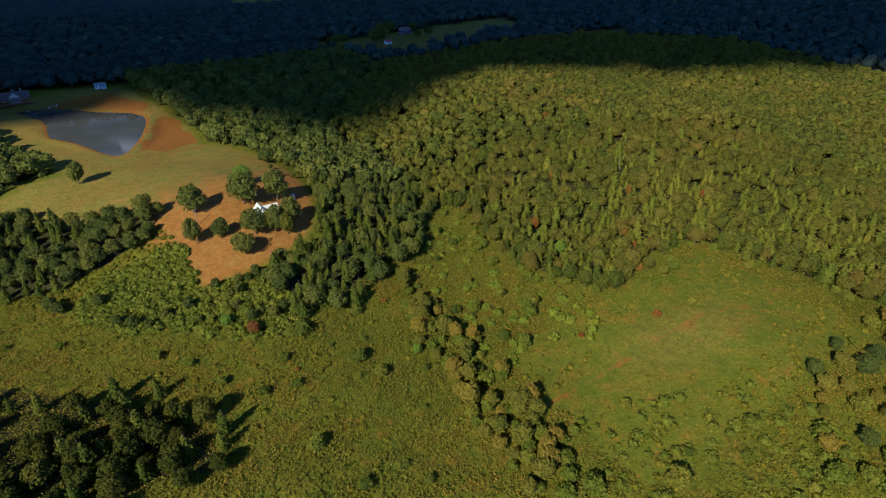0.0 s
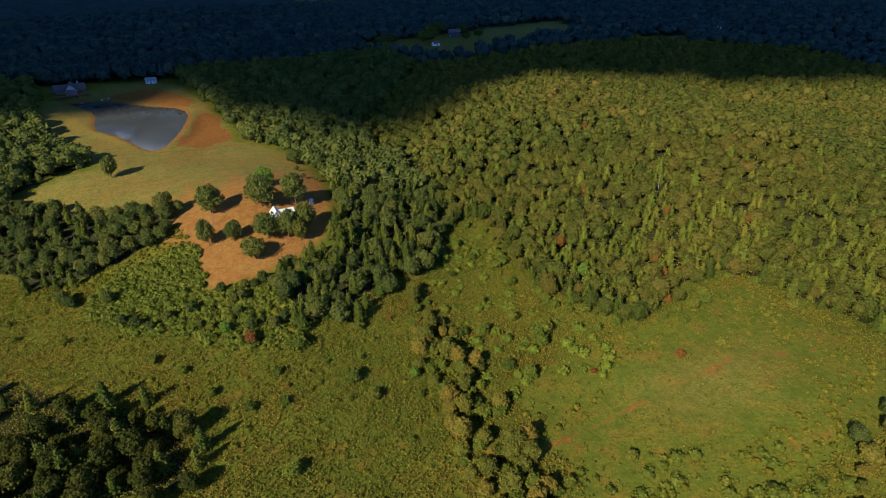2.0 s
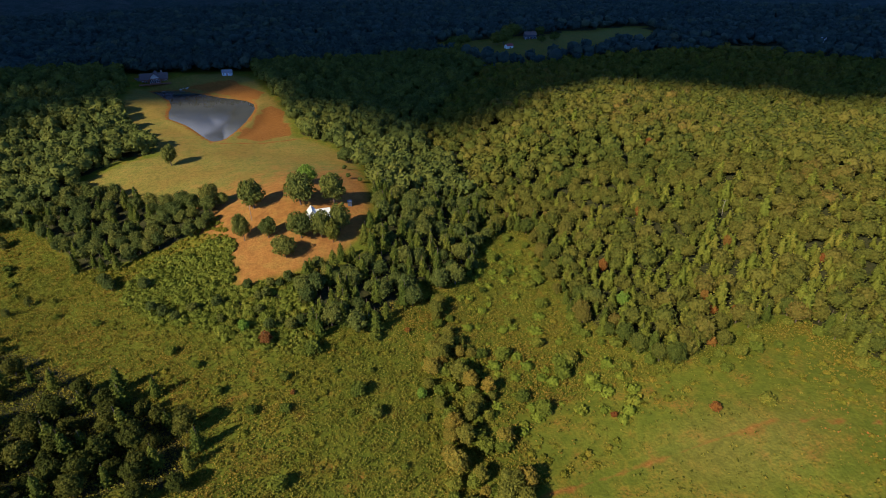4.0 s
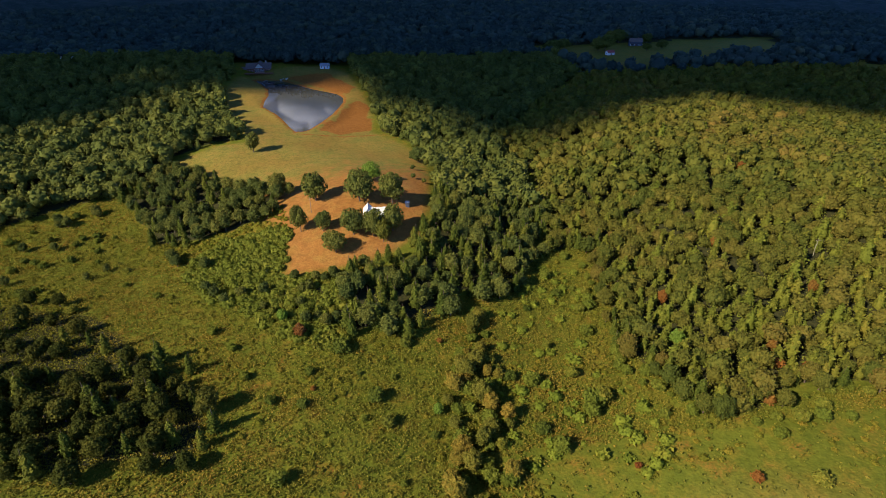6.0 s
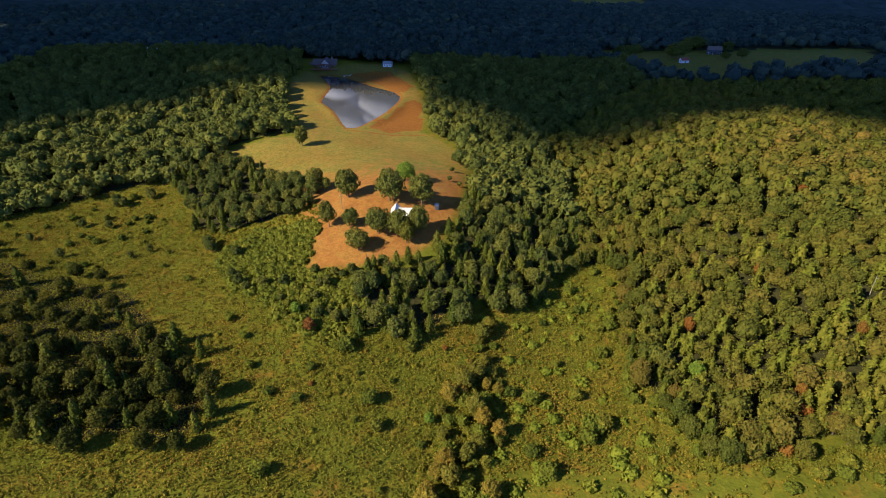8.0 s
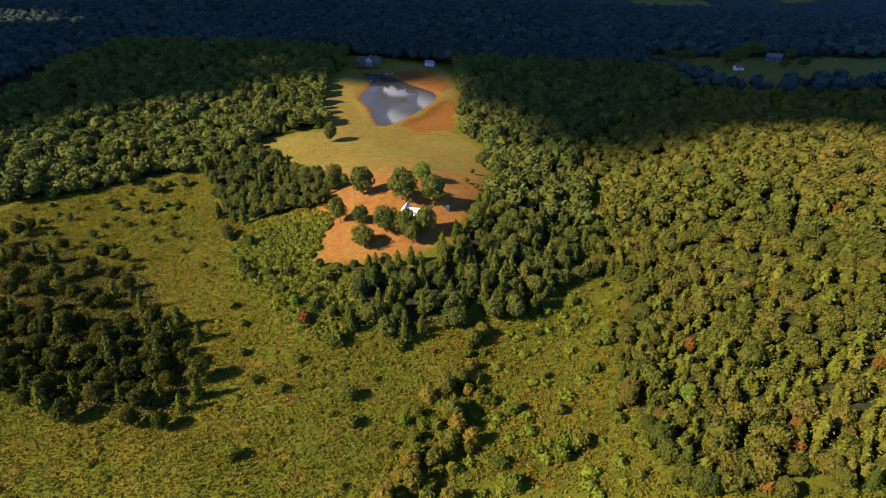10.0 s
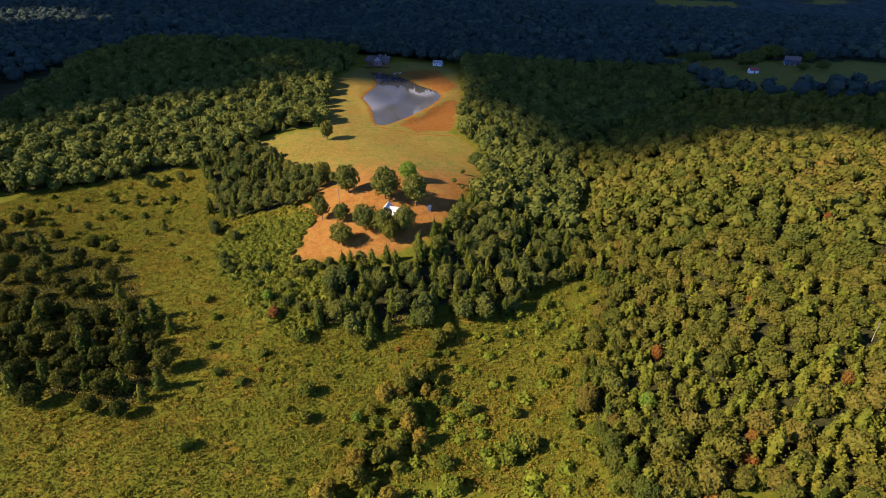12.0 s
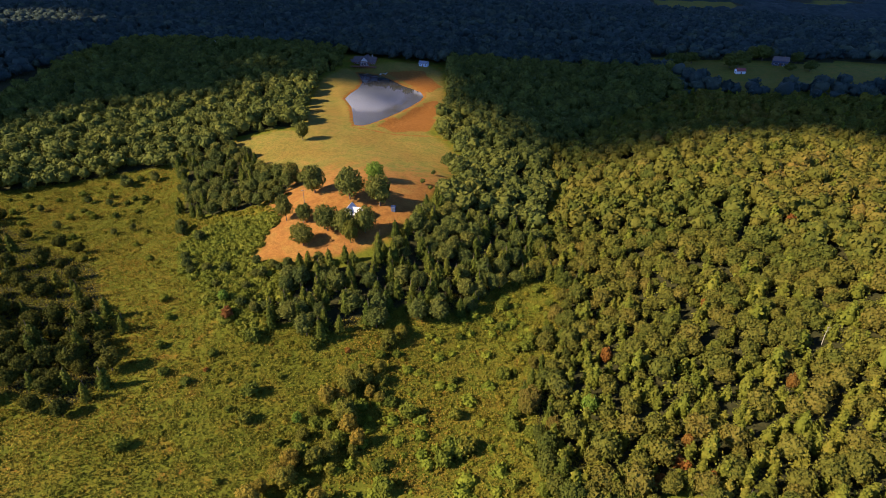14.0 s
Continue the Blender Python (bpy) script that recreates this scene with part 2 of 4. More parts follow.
def near_line(line, x, y):
    best = np.full(np.shape(x), 1e9)
    for (ax, ay), (bx, by) in zip(line, line[1:]):
        dx, dy = bx - ax, by - ay
        s = np.clip(((x - ax) * dx + (y - ay) * dy) / (dx * dx + dy * dy), 0, 1)
        best = np.minimum(best, np.hypot(x - ax - s * dx, y - ay - s * dy))
    return best


FIELDS = (((105, 670), (128, 615), (152, 570), (172, 530), (188, 505), (250, 515), (330, 545), (430, 575), (440, 690), (345, 655), (300, 643), (268, 625), (240, 640), (200, 630), (150, 655)),
          ((185, 1420), (190, 1262), (250, 1255), (350, 1310), (345, 1430)), ((430, 1490), (498, 1395), (620, 1475), (625, 1580)), ((420, 522), (505, 518), (478, 468), (418, 474)))
HILL_WOOD = ((62, 202), (81, 201), (77, 177), (77, 159), (72, 140), (76, 125), (82, 106), (91, 93), (104, 94), (116, 103), (136, 102),
             (143, 86), (148, 69), (153, 55), (156, 44), (165, 20), (200, -10), (420, -30), (560, 150), (560, 400), (420, 480), (150, 480), (60, 350), (70, 280))
VALLEY_WOOD = ((-49, 178), (-61, 167), (-60, 160), (-43, 146), (-26, 137), (-12, 145), (1, 143), (12, 150), (24, 166), (40, 166), (52, 181), (62, 202),
               (70, 280), (60, 350), (150, 480), (150, 560), (-60, 560), (-52, 515), (-40, 472), (-28, 426), (-24, 399), (-22, 362), (-10, 352),
               (4, 333), (13, 311), (13, 270), (11, 222), (5, 199), (-5, 188), (-16, 182), (-32, 177))
LEFT_WOOD = ((-420, 150), (-260, 205), (-223, 229), (-203, 243), (-181, 259), (-155, 271), (-138, 290), (-137, 308), (-114, 325), (-99, 328), (-129, 388), (-152, 457),
             (-156, 514), (-170, 560), (-420, 560))
COPSE = ((-155, 271), (-121, 222), (-99, 216), (-74, 220), (-60, 228), (-56, 246), (-70, 252), (-110, 282), (-138, 297))
THICKET = ((-210, 200), (-163, 184), (-118, 172), (-95, 150), (-72, 133), (-57, 114), (-52, 97), (-61, 88), (-76, 92), (-92, 86), (-112, 92), (-130, 104), (-200, 130))
SCRUB = ((-92, 190), (-92, 203), (-83, 213), (-58, 214), (-52, 207), (-50, 191), (-51, 182), (-61, 169), (-67, 164), (-76, 170))
HEDGE = ((27, 164), (20, 139), (14, 117), (15, 100), (12, 78), (10, 60), (8, 44), (20, 36), (28, 54), (30, 73), (30, 91), (30, 106))
NEAR_COPSE = ((150, 33), (129, 35), (98, 30), (88, 24), (80, 14), (70, 5), (83, -8), (165, -20), (165, 20))


def build_ground():
    xs, ys = graded(-260, 280, 3.0, 5500), graded(-45, 545, 3.0, 5500)
    gx, gy = np.meshgrid(xs, ys)
    gx, gy = gx.ravel(), gy.ravel()
    gz = height(gx, gy)
    w, hgt = len(xs), len(ys)
    i = (np.arange(hgt - 1)[:, None] * w + np.arange(w - 1)[None]).ravel()
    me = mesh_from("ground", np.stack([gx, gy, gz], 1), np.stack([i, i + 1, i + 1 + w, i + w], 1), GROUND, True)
    lawn, pond = inside(LAWN, gx, gy), inside(POND, gx, gy)
    fields = np.max([inside(f, gx, gy) for f in FIELDS], 0)
    masks = {
        "lawn": np.maximum.reduce([np.clip(lawn / 3 + 0.5, 0, 1), 0.4 * np.clip(fields / 6 + 0.5, 0, 1), 0.45 * np.clip(1.5 - 1.3 * np.hypot((gx - 88) / 28, (gy - 63) / 15), 0, 1)]),
        "dry": np.clip((268 - gy + 0.3 * (gx + 30)) / 130 + 0.5, 0, 1) * (lawn > -6),
        "clay": np.maximum.reduce([
            np.clip(1.1 + pond / 3.6, 0, 1) * (pond < 1),
            np.clip(0.5 + (inside(((-47, 425), (-36, 436), (-30, 415), (-26, 390), (-24, 364), (-44, 352), (-62, 352), (-50, 380)), gx, gy) + 3 * np.sin(gx / 4.0) * np.cos(gy / 7.0)) / 6, 0, 1),
            np.clip(0.5 + inside(((-112, 515), (-80, 482), (-50, 452), (-44, 470), (-70, 506)), gx, gy) / 6, 0, 1),
            0.53 * np.clip(1.5 - near_line(PATH_LINE, gx, gy) / 1.8, 0, 1),
            0.55 * np.clip(1.0 - np.hypot((gx - 93) / 9, (gy - 65) / 5), 0, 1),
            0.62 * np.clip(1.4 - near_line(((-74, 347), (-60, 344), (-42, 346), (-22, 354)), gx, gy) / 2.2, 0, 1)]),
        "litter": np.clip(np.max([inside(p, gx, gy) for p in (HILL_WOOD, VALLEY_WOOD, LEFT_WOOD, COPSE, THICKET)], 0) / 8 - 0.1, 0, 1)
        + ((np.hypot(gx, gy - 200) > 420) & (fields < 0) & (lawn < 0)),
    }
    for key, value in masks.items():
        me.attributes.new(key, "FLOAT", "POINT").data.foreach_set("value", np.clip(value, 0, 1).astype(np.float32))
    tagged(new("ground", me), "rolling meadow, mown dry lawn and woodland floor with orange clay", "ground", kind="structure")


build_ground()
wm = mesh_from("water", [(x, y, 0.0) for x, y in POND], [list(range(len(POND)))], WATER)
tagged(new("water", wm), "still brown farm pond mirroring sky and trees", "pond", kind="structure")


# ---- cloud bank whose shadow lies over the distance ----
CLOUD_AT = 1300.0
SHADED = ((-1700, 260), (-420, 285), (-309, 302), (-258, 362), (-220, 394), (-188, 428), (-158, 462), (-125, 484), (-100, 498), (-49, 512), (-14, 482), (26, 440), (48, 392), (68, 350), (88, 338), (112, 342),
          (150, 355), (205, 402), (255, 422), (300, 388), (397, 340), (474, 305), (628, 250), (1700, 10), (1700, 2300), (-1700, 2300))
SUNNY_GAP = ((-850, 620), (-640, 640), (-600, 720), (-760, 790), (-900, 730))


def build_cloud():
    rng = np.random.default_rng(77)
    shift = SUN_DIR * (CLOUD_AT / SUN_DIR.z)
    gx, gy = np.meshgrid(np.arange(-1700, 1700, 54.0), np.arange(250, 2300, 54.0))
    gx, gy = gx.ravel() + rng.uniform(-15, 15, gx.size), gy.ravel() + rng.uniform(-15, 15, gy.size)
    ok = (inside(SHADED, gx, gy) > 16) & (inside(SUNNY_GAP, gx, gy) < -10)
    bv, pieces = ball(3, 7), []
    for x, y in zip(gx[ok], gy[ok]):
        r = rng.uniform(42, 56)
        pieces.append((bv[0] * (r, r, r * 0.5) + (x + shift.x, y + shift.y, CLOUD_AT + rng.uniform(-6, 6)), bv[1]))
    # frayed rim of small shreds
    gx, gy = rng.uniform(-420, 700, 9000), rng.uniform(240, 560, 9000)
    d = inside(SHADED, gx, gy)
    ok = (d > -22) & (d < 26) & (rng.uniform(0, 1, gx.size) < 0.1 + 0.9 * np.clip((d + 22) / 48, 0, 1))
    for x, y in zip(gx[ok], gy[ok]):
        r = rng.uniform(6, 11)
        pieces.append((bv[0] * (r, r, r * 0.6) + (x + shift.x, y + shift.y, CLOUD_AT + rng.uniform(-6, 6)), bv[1]))
    m = plain_material("cloud_vapour", (0.22, 0.23, 0.26), (0.32, 0.33, 0.36), 1.0, 0.02)
    tagged(new("cloud", mesh_from("cloud", *joined(pieces), m, True)), "broad flat dark grey cloud bank over the distant woods", "cloud", kind="structure")
    # heaped clouds beyond the horizon, mirrored in the pond
    heaps, hv = [], ball(6, 10)
    for k in range(62):
        cx, cy, cz = rng.uniform(-3200, 1500), rng.uniform(4200, 5400), rng.uniform(650, 1700)
        for q in range(7):
            r = rng.uniform(90, 230)
            heaps.append((hv[0] * (r * 1.5, r, r * 0.7) + (cx + rng.normal(0, 240), cy + rng.normal(0, 90), cz + rng.uniform(-40, 130)), hv[1]))
    white = plain_material("cloud_white", (0.44, 0.47, 0.64), (0.56, 0.59, 0.74), 1.0, 0.01)
    tagged(new("cloud_heap", mesh_from("cloud_heap", *joined(heaps), white, True)), "heaped pale grey clouds beyond the horizon", "cloud", kind="structure")


# ---- trees ----
def ball(rings=3, sides=6):
    v, f = [(0, 0, 1)], []
    for r in range(1, rings):
        a = math.pi * r / rings
        v += [(math.sin(a) * math.cos(k * math.tau / sides), math.sin(a) * math.sin(k * math.tau / sides), math.cos(a)) for k in range(sides)]
    v.append((0, 0, -1))
    for k in range(sides):
        q = (k + 1) % sides
        f.append((0, 1 + k, 1 + q))
        for r in range(rings - 2):
            a = 1 + r * sides
            f += [(a + k, a + sides + k, a + sides + q), (a + k, a + sides + q, a + q)]
        a = 1 + (rings - 2) * sides
        f.append((a + k, len(v) - 1, a + q))
    return np.array(v, float), np.array(f)


def leaf_cards(rng, at, out, size, wild=0.5):
    """A bent leaf clump of two triangles at each place, facing roughly outward."""
    k = len(at)
    nrm = out + rng.normal(0, wild, (k, 3))
    nrm /= np.linalg.norm(nrm, axis=1)[:, None]
    u = np.cross(nrm, rng.normal(0, 1, (k, 3)))
    u /= np.linalg.norm(u, axis=1)[:, None]
    v = np.cross(nrm, u)
    s = size * rng.uniform(0.6, 1.35, (k, 1))
    r = rng.uniform(0.55, 1.0, (k, 4, 1))
    drop = nrm * s * 0.28
    quad = np.stack([at + u * s * r[:, 0] - drop, at + v * s * r[:, 1], at - u * s * r[:, 2] - drop, at - v * s * r[:, 3]], 1)
    i = np.arange(k) * 4
    faces = np.concatenate([np.stack([i, i + 1, i + 3], 1), np.stack([i + 1, i + 2, i + 3], 1)])
    return quad.reshape(-1, 3), faces


def joined(pieces):
    vs, fs, n = [], [], 0
    for v, f in pieces:
        vs.append(v)
        fs.append(f + n)
        n += len(v)
    return np.concatenate(vs), np.concatenate(fs)


def round_crown(seed, radius, tall, foot, cards, size, lobes=9, rings=6, sides=10, shell=0.9):
    """Domed, lumpy crown: boughs swell out of a closed core, and leaf clumps cover them."""
    rng = np.random.default_rng(seed)
    c = rng.normal(0, 1, (lobes * 3, 3)) + (0, 0, 0.5)
    c /= np.linalg.norm(c, axis=1)[:, None]
    reach = rng.uniform(0.75, 1.15, lobes * 3)
    wide = 0.62 / lobes
    lean = rng.normal(0, 0.09, 2)
    ext = np.array([radius * rng.uniform(0.88, 1.12), radius * rng.uniform(0.88, 1.12), tall * 0.5])

    def surface(d):
        near = np.exp(-(1 - d @ c.T) / wide) * reach
        best = near.argmax(1)
        r = 0.68 + 0.36 * near.max(1)
        p = d * r[:, None]
        p[:, 2] = np.where(p[:, 2] < 0, p[:, 2] * 0.8, p[:, 2])
        p[:, :2] += lean * p[:, 2:3]
        return p * ext + (0, 0, foot + tall * 0.47), d * 0.5 + (d - c[best]) * 1.3 + (0, 0, 0.15)

    d = rng.normal(0, 1, (cards, 3)) + (0, 0, 0.45)
    d /= np.linalg.norm(d, axis=1)[:, None]
    at, out = surface(d)
    mid = np.array([0, 0, foot + tall * 0.47])
    at = mid + (at - mid) * rng.uniform(0.93, 1.08, (cards, 1))
    out /= np.linalg.norm(out, axis=1)[:, None]
    bv = ball(rings, sides)
    knobs = bv[0] + rng.normal(0, 0.08, bv[0].shape)
    core = surface(knobs / np.linalg.norm(knobs, axis=1)[:, None])[0]
    return joined([leaf_cards(rng, at, out, size), (mid + (core - mid) * shell, bv[1])])


def pine_crown(seed, radius, tall, foot, whorls, arms, size, along=4):
    """Ragged tiers of upturned boughs round a leader, over a closed core."""
    rng = np.random.default_rng(seed)
    at, out = [], []
    for w in range(whorls):
        f = w / (whorls - 1)
        r = radius * (1 - f ** 1.35) ** 0.75 * rng.uniform(0.82, 1.12) + 0.25
        z = foot + tall * f
        for a in range(arms):
            ang = math.tau * (a + rng.uniform(-0.35, 0.35)) / arms + w * 1.7
            rr = r * rng.uniform(0.7, 1.2)
            lift = rng.uniform(-0.2, 0.15) * rr
            for q in np.linspace(0.5, 1.0, along):
                at.append((math.cos(ang) * rr * q + rng.normal(0, 0.12), math.sin(ang) * rr * q + rng.normal(0, 0.12), z + lift * q + rng.uniform(-0.2, 0.2)))
                out.append((math.cos(ang) * 0.6, math.sin(ang) * 0.6, 0.65))
    cards = leaf_cards(rng, np.array(at), np.array(out), size)
    bv = ball(6, 8)
    f = (bv[0][:, 2:3] + 1) / 2
    core = np.concatenate([bv[0][:, :2] / np.maximum(np.hypot(bv[0][:, :1], bv[0][:, 1:2]), 0.05) * radius * 0.74 * np.clip(1 - f ** 1.35, 0.02, 1) ** 0.75, foot + tall * 0.96 * f], 1)
    core[:, :2] *= rng.uniform(0.8, 1.15, (len(core), 1))
    core[-1, :2] = 0
    return joined([cards, (core, bv[1])])


def trunk_mesh(seed, tall, girth, limbs=5, reach=2.0):
    """Tapered, slightly bent trunk with limbs that rise into the crown."""
    rng = np.random.default_rng(seed)
    pieces, sides = [], 6

    def tube(line, r0, r1):
        v = []
        for k, p in enumerate(line):
            r = r0 + (r1 - r0) * k / (len(line) - 1)
            v += [(p[0] + r * math.cos(s * math.tau / sides), p[1] + r * math.sin(s * math.tau / sides), p[2]) for s in range(sides)]
        f = []
        for k in range(len(line) - 1):
            for s in range(sides):
                a, b = k * sides + s, k * sides + (s + 1) % sides
                f += [(a, b, b + sides), (a, b + sides, a + sides)]
        pieces.append((np.array(v), np.array(f)))

    bend = rng.normal(0, 0.12, (5, 2)).cumsum(0)
    line = [(bend[k][0], bend[k][1], -0.5 + (tall + 0.5) * k / 4) for k in range(5)]
    tube(line, girth, girth * 0.35)
    for k in range(limbs):
        a, z = math.tau * k / limbs + rng.uniform(0, 0.8), tall * rng.uniform(0.45, 0.9)
        root = (bend[3][0], bend[3][1], z)
        tip = (root[0] + reach * math.cos(a), root[1] + reach * math.sin(a), z + reach * rng.uniform(0.4, 0.9))
        tube([root, tuple((p + q) / 2 + 0.1 for p, q in zip(root, tip)), tip], girth * 0.4, girth * 0.12)
    return joined(pieces)


build_cloud()
BROAD = [round_crown(10 + k, 4.2, 8.8, 0.8, 760, 0.46, 9, 8, 12, 0.86) for k in range(6)]
OAKS = [round_crown(20 + k, 5.2, 8.4, 0.5, 1150, 0.44, 11, 9, 14, 0.82) for k in range(6)]
BROAD_MID = [round_crown(40 + k, 4.1, 7.4, 0.8, 340, 0.54, 7, 6, 9, 0.87) for k in range(9)]
BROAD_FAR = [round_crown(30 + k, 4.5, 8.4, 1.2, 76, 0.95, 5, 5, 8, 0.9) for k in range(9)]
BROAD_TINY = [round_crown(50 + k, 6.4, 10.4, 0.5, 15, 1.9, 3, 4, 6, 0.98) for k in range(8)]
PINES = [pine_crown(70 + k, 2.9, 9.2, 0.7, 13, 8, 0.48) for k in range(5)]
PINES_FAR = [pine_crown(80 + k, 2.7, 6.8, 0.6, 8, 6, 0.6, 3) for k in range(6)]
BUSH = [round_crown(90 + k, 2.0, 3.3, -0.1, 300, 0.32, 7) for k in range(4)]
TRUNKS = [trunk_mesh(5 + k, 7.0, 0.32, 6, 2.4) for k in range(2)]
POLES = [trunk_mesh(8 + k, 11.5, 0.2, 0) for k in range(2)]
STEMS = [trunk_mesh(12, 1.5, 0.09, 4, 0.7)]


def seedling(name, label, category, group, crown, crown_mat, trunk, spare):
    """First of a kind of tree: an empty at its foot with trunk and crown."""
    ob = tagged(new(name), label, category, group)
    part_of("trunk", mesh_from("trunk", *trunk, BARK, True), ob)
    part_of("crown", mesh_from("crown", *crown, crown_mat), ob)
    spare.append(ob)
    return ob


RNG = np.random.default_rng(4)
FIRST = {}


def plant(kind, x, y, scale=1.0, squash=1.0, sink=0.15):
    """Plant a tree of a kind as a thing of its own."""
    name, label, category, group, crowns, mat, trunks = KINDS[kind]
    v = int(RNG.integers(len(crowns)))
    m = Matrix.LocRotScale((x, y, place(x, y, sink)), Euler((RNG.normal(0, 0.03), RNG.normal(0, 0.03), RNG.uniform(0, 6.28))), None)
    if (kind, v) not in FIRST:
        ob = seedling(name, label, category, group, crowns[v], mat, trunks[v % len(trunks)], [])
        ob.matrix_basis = m
        FIRST[kind, v] = ob
    else:
        ob = copy_thing(FIRST[kind, v], m)
    ob.scale = (scale, scale, scale * squash)
    return ob


KINDS = {
    "oak": ("oak_tree", "broad-crowned green oak standing on the dry lawn", "tree", "trees round the house", OAKS, GREEN, TRUNKS),
    "pale_oak": ("oak_tree", "slim oak with dull yellowing leaves before the farmhouse", "tree", "trees round the house", OAKS[:1], YELLOW, TRUNKS),
    "lime_oak": ("oak_tree", "bright yellow-green tree behind the oaks of the lawn", "tree", "trees round the house", OAKS[1:2], LIME, TRUNKS),
    "wood": ("woodland_tree", "green broadleaf tree at the edge of the wood", "tree", "woodland edge trees", BROAD, LEAF, TRUNKS),
    "bank": ("young_tree", "young green tree on the bushy bank below the lawn", "tree", "young trees on the bank", BROAD, GREEN, TRUNKS),
    "copse": ("copse_tree", "green broadleaf tree in a small copse", "tree", "copse trees", BROAD, GREEN, TRUNKS),
    "thicket": ("thicket_tree", "dark green tree in the overgrown thicket", "tree", "thicket trees", BROAD, DARK, TRUNKS),
    "hedge": ("hedgerow_tree", "yellow-green small tree in the overgrown hedgerow", "tree", "hedgerow trees", BROAD, YELLOW, TRUNKS),
    "field": ("field_tree", "large round green tree standing in a far field", "tree", "far field trees", OAKS, GREEN, TRUNKS),
    "sapling": ("sapling", "thin young sapling on the mown lawn", "tree", "lawn saplings", BROAD_FAR, GREEN, TRUNKS),
    "pine": ("pine_tree", "dark green pine with a pointed crown", "tree", "pines along the valley", PINES, PINE, POLES),
    "cedar": ("cedar_bush", "rounded dark cedar bush in the weedy meadow", "bush", "meadow bushes", BUSH, PINE, STEMS),
    "shrub": ("shrub", "leafy green shrub in the overgrown meadow", "shrub", "meadow shrubs", BUSH, SHRUB, STEMS),
    "rust": ("red_shrub", "small shrub with red and orange autumn leaves", "shrub", "autumn shrubs", BUSH, RUST, STEMS),
    "autumn": ("autumn_tree", "young tree with orange-red autumn leaves", "tree", "autumn trees", BROAD[:3], RUST, TRUNKS),
    "dead": ("dead_cedar", "dead cedar with rust-brown needles", "tree", "dead cedars", BROAD[2:3], DEAD, POLES),
    "lime": ("bright_tree", "bright yellow-green young tree", "tree", "bright young trees", BROAD[:2], LIME, TRUNKS),
}


def scatter(poly, step, margin=0.0, avoid=(), keep=None):
    """Jittered places within a polygon."""
    xs, ys = [p[0] for p in poly], [p[1] for p in poly]
    cx, cy = (min(xs) + max(xs)) / 2, (min(ys) + max(ys)) / 2
    half = math.hypot(max(xs) - min(xs), max(ys) - min(ys)) / 2
    gx, gy = np.meshgrid(np.arange(-half, half, step), np.arange(-half, half, step))
    gx = (gx + (np.arange(gx.shape[0])[:, None] % 2) * step * 0.5).ravel() + RNG.uniform(-0.43, 0.43, gx.size) * step
    gy = gy.ravel() + RNG.uniform(-0.43, 0.43, gy.size) * step
    turn = RNG.uniform(0.3, 1.2)
    gx, gy = cx + gx * math.cos(turn) - gy * math.sin(turn), cy + gx * math.sin(turn) + gy * math.cos(turn)
    ok = inside(poly, gx, gy) > margin
    for p in avoid:
        ok &= inside(p, gx, gy) < 0
    if keep is not None:
        ok &= keep(gx, gy)
    return list(zip(gx[ok], gy[ok]))


def woods(name, label, spots, mat, lo=0.8, hi=1.25):
    """Many trees of one wood as a single mesh. spots: x, y, crown."""
    vs, fs, tones, n = [], [], [], 0
    for x, y, (v, f), s in spots:
        a = RNG.uniform(0, 6.28)
        s = s * RNG.uniform(lo, hi)
        ca, sa = math.cos(a) * s, math.sin(a) * s
        vs.append(np.stack([v[:, 0] * ca - v[:, 1] * sa + x, v[:, 0] * sa + v[:, 1] * ca + y, v[:, 2] * s * RNG.uniform(0.9, 1.15) + place(x, y, 0.4)], 1))
        fs.append(f + n)
        drift = 0.5 + 0.3 * math.sin(x / 31.0 + 1.9 * math.sin(y / 37.0)) * math.cos(y / 43.0 + math.sin(x / 53.0))
        tones.append(np.full(len(v), min(0.99, max(0.0, 0.55 * drift + 0.62 * RNG.beta(1.6, 1.9) - 0.08)), np.float32))
        n += len(v)
    me = bpy.data.meshes.new(name)
    v, f = np.concatenate(vs), np.concatenate(fs)
    me.vertices.add(len(v))
    me.vertices.foreach_set("co", v.ravel())
    me.loops.add(f.size)
    me.loops.foreach_set("vertex_index", f.ravel().astype(np.int32))
    me.polygons.add(len(f))
    me.polygons.foreach_set("loop_start", np.arange(0, f.size, 3, dtype=np.int32))
    me.materials.append(mat)
    me.update(calc_edges=True)
    me.attributes.new("tone", "FLOAT", "POINT").data.foreach_set("value", np.concatenate(tones))
    me.attributes.new("lot", "FLOAT", "POINT").data.foreach_set("value", np.ones(len(v), np.float32))
    tagged(new(name, me), label, "woods", kind="stuff")


def pick(crowns):
    return crowns[int(RNG.integers(len(crowns)))]


# woods that nobody could count
close_by = lambda x, y: np.hypot(x - 60, y) < 245
beyond = lambda x, y: np.hypot(x - 60, y) >= 245
upslope = lambda x, y: np.clip((np.hypot(x - 60, y - 20) - 120) / 110, 0.35, 0.95)
spots = [(x, y, float(upslope(x, y)) > RNG.uniform()) for x, y in scatter(HILL_WOOD, 4.7, 5, keep=close_by)]
woods("hill_woods", "dense mixed wood covering the hill, turning olive", [(x, y, pick(BROAD_MID), 0.82) for x, y, leafy in spots if leafy], LEAF, 0.68, 1.3)
woods("hillside_pines", "dense young pines on the lower slope of the hill", [(x, y, pick(PINES_FAR), 0.82) for x, y, leafy in spots if not leafy], OLIVE_PINE, 0.75, 1.2)
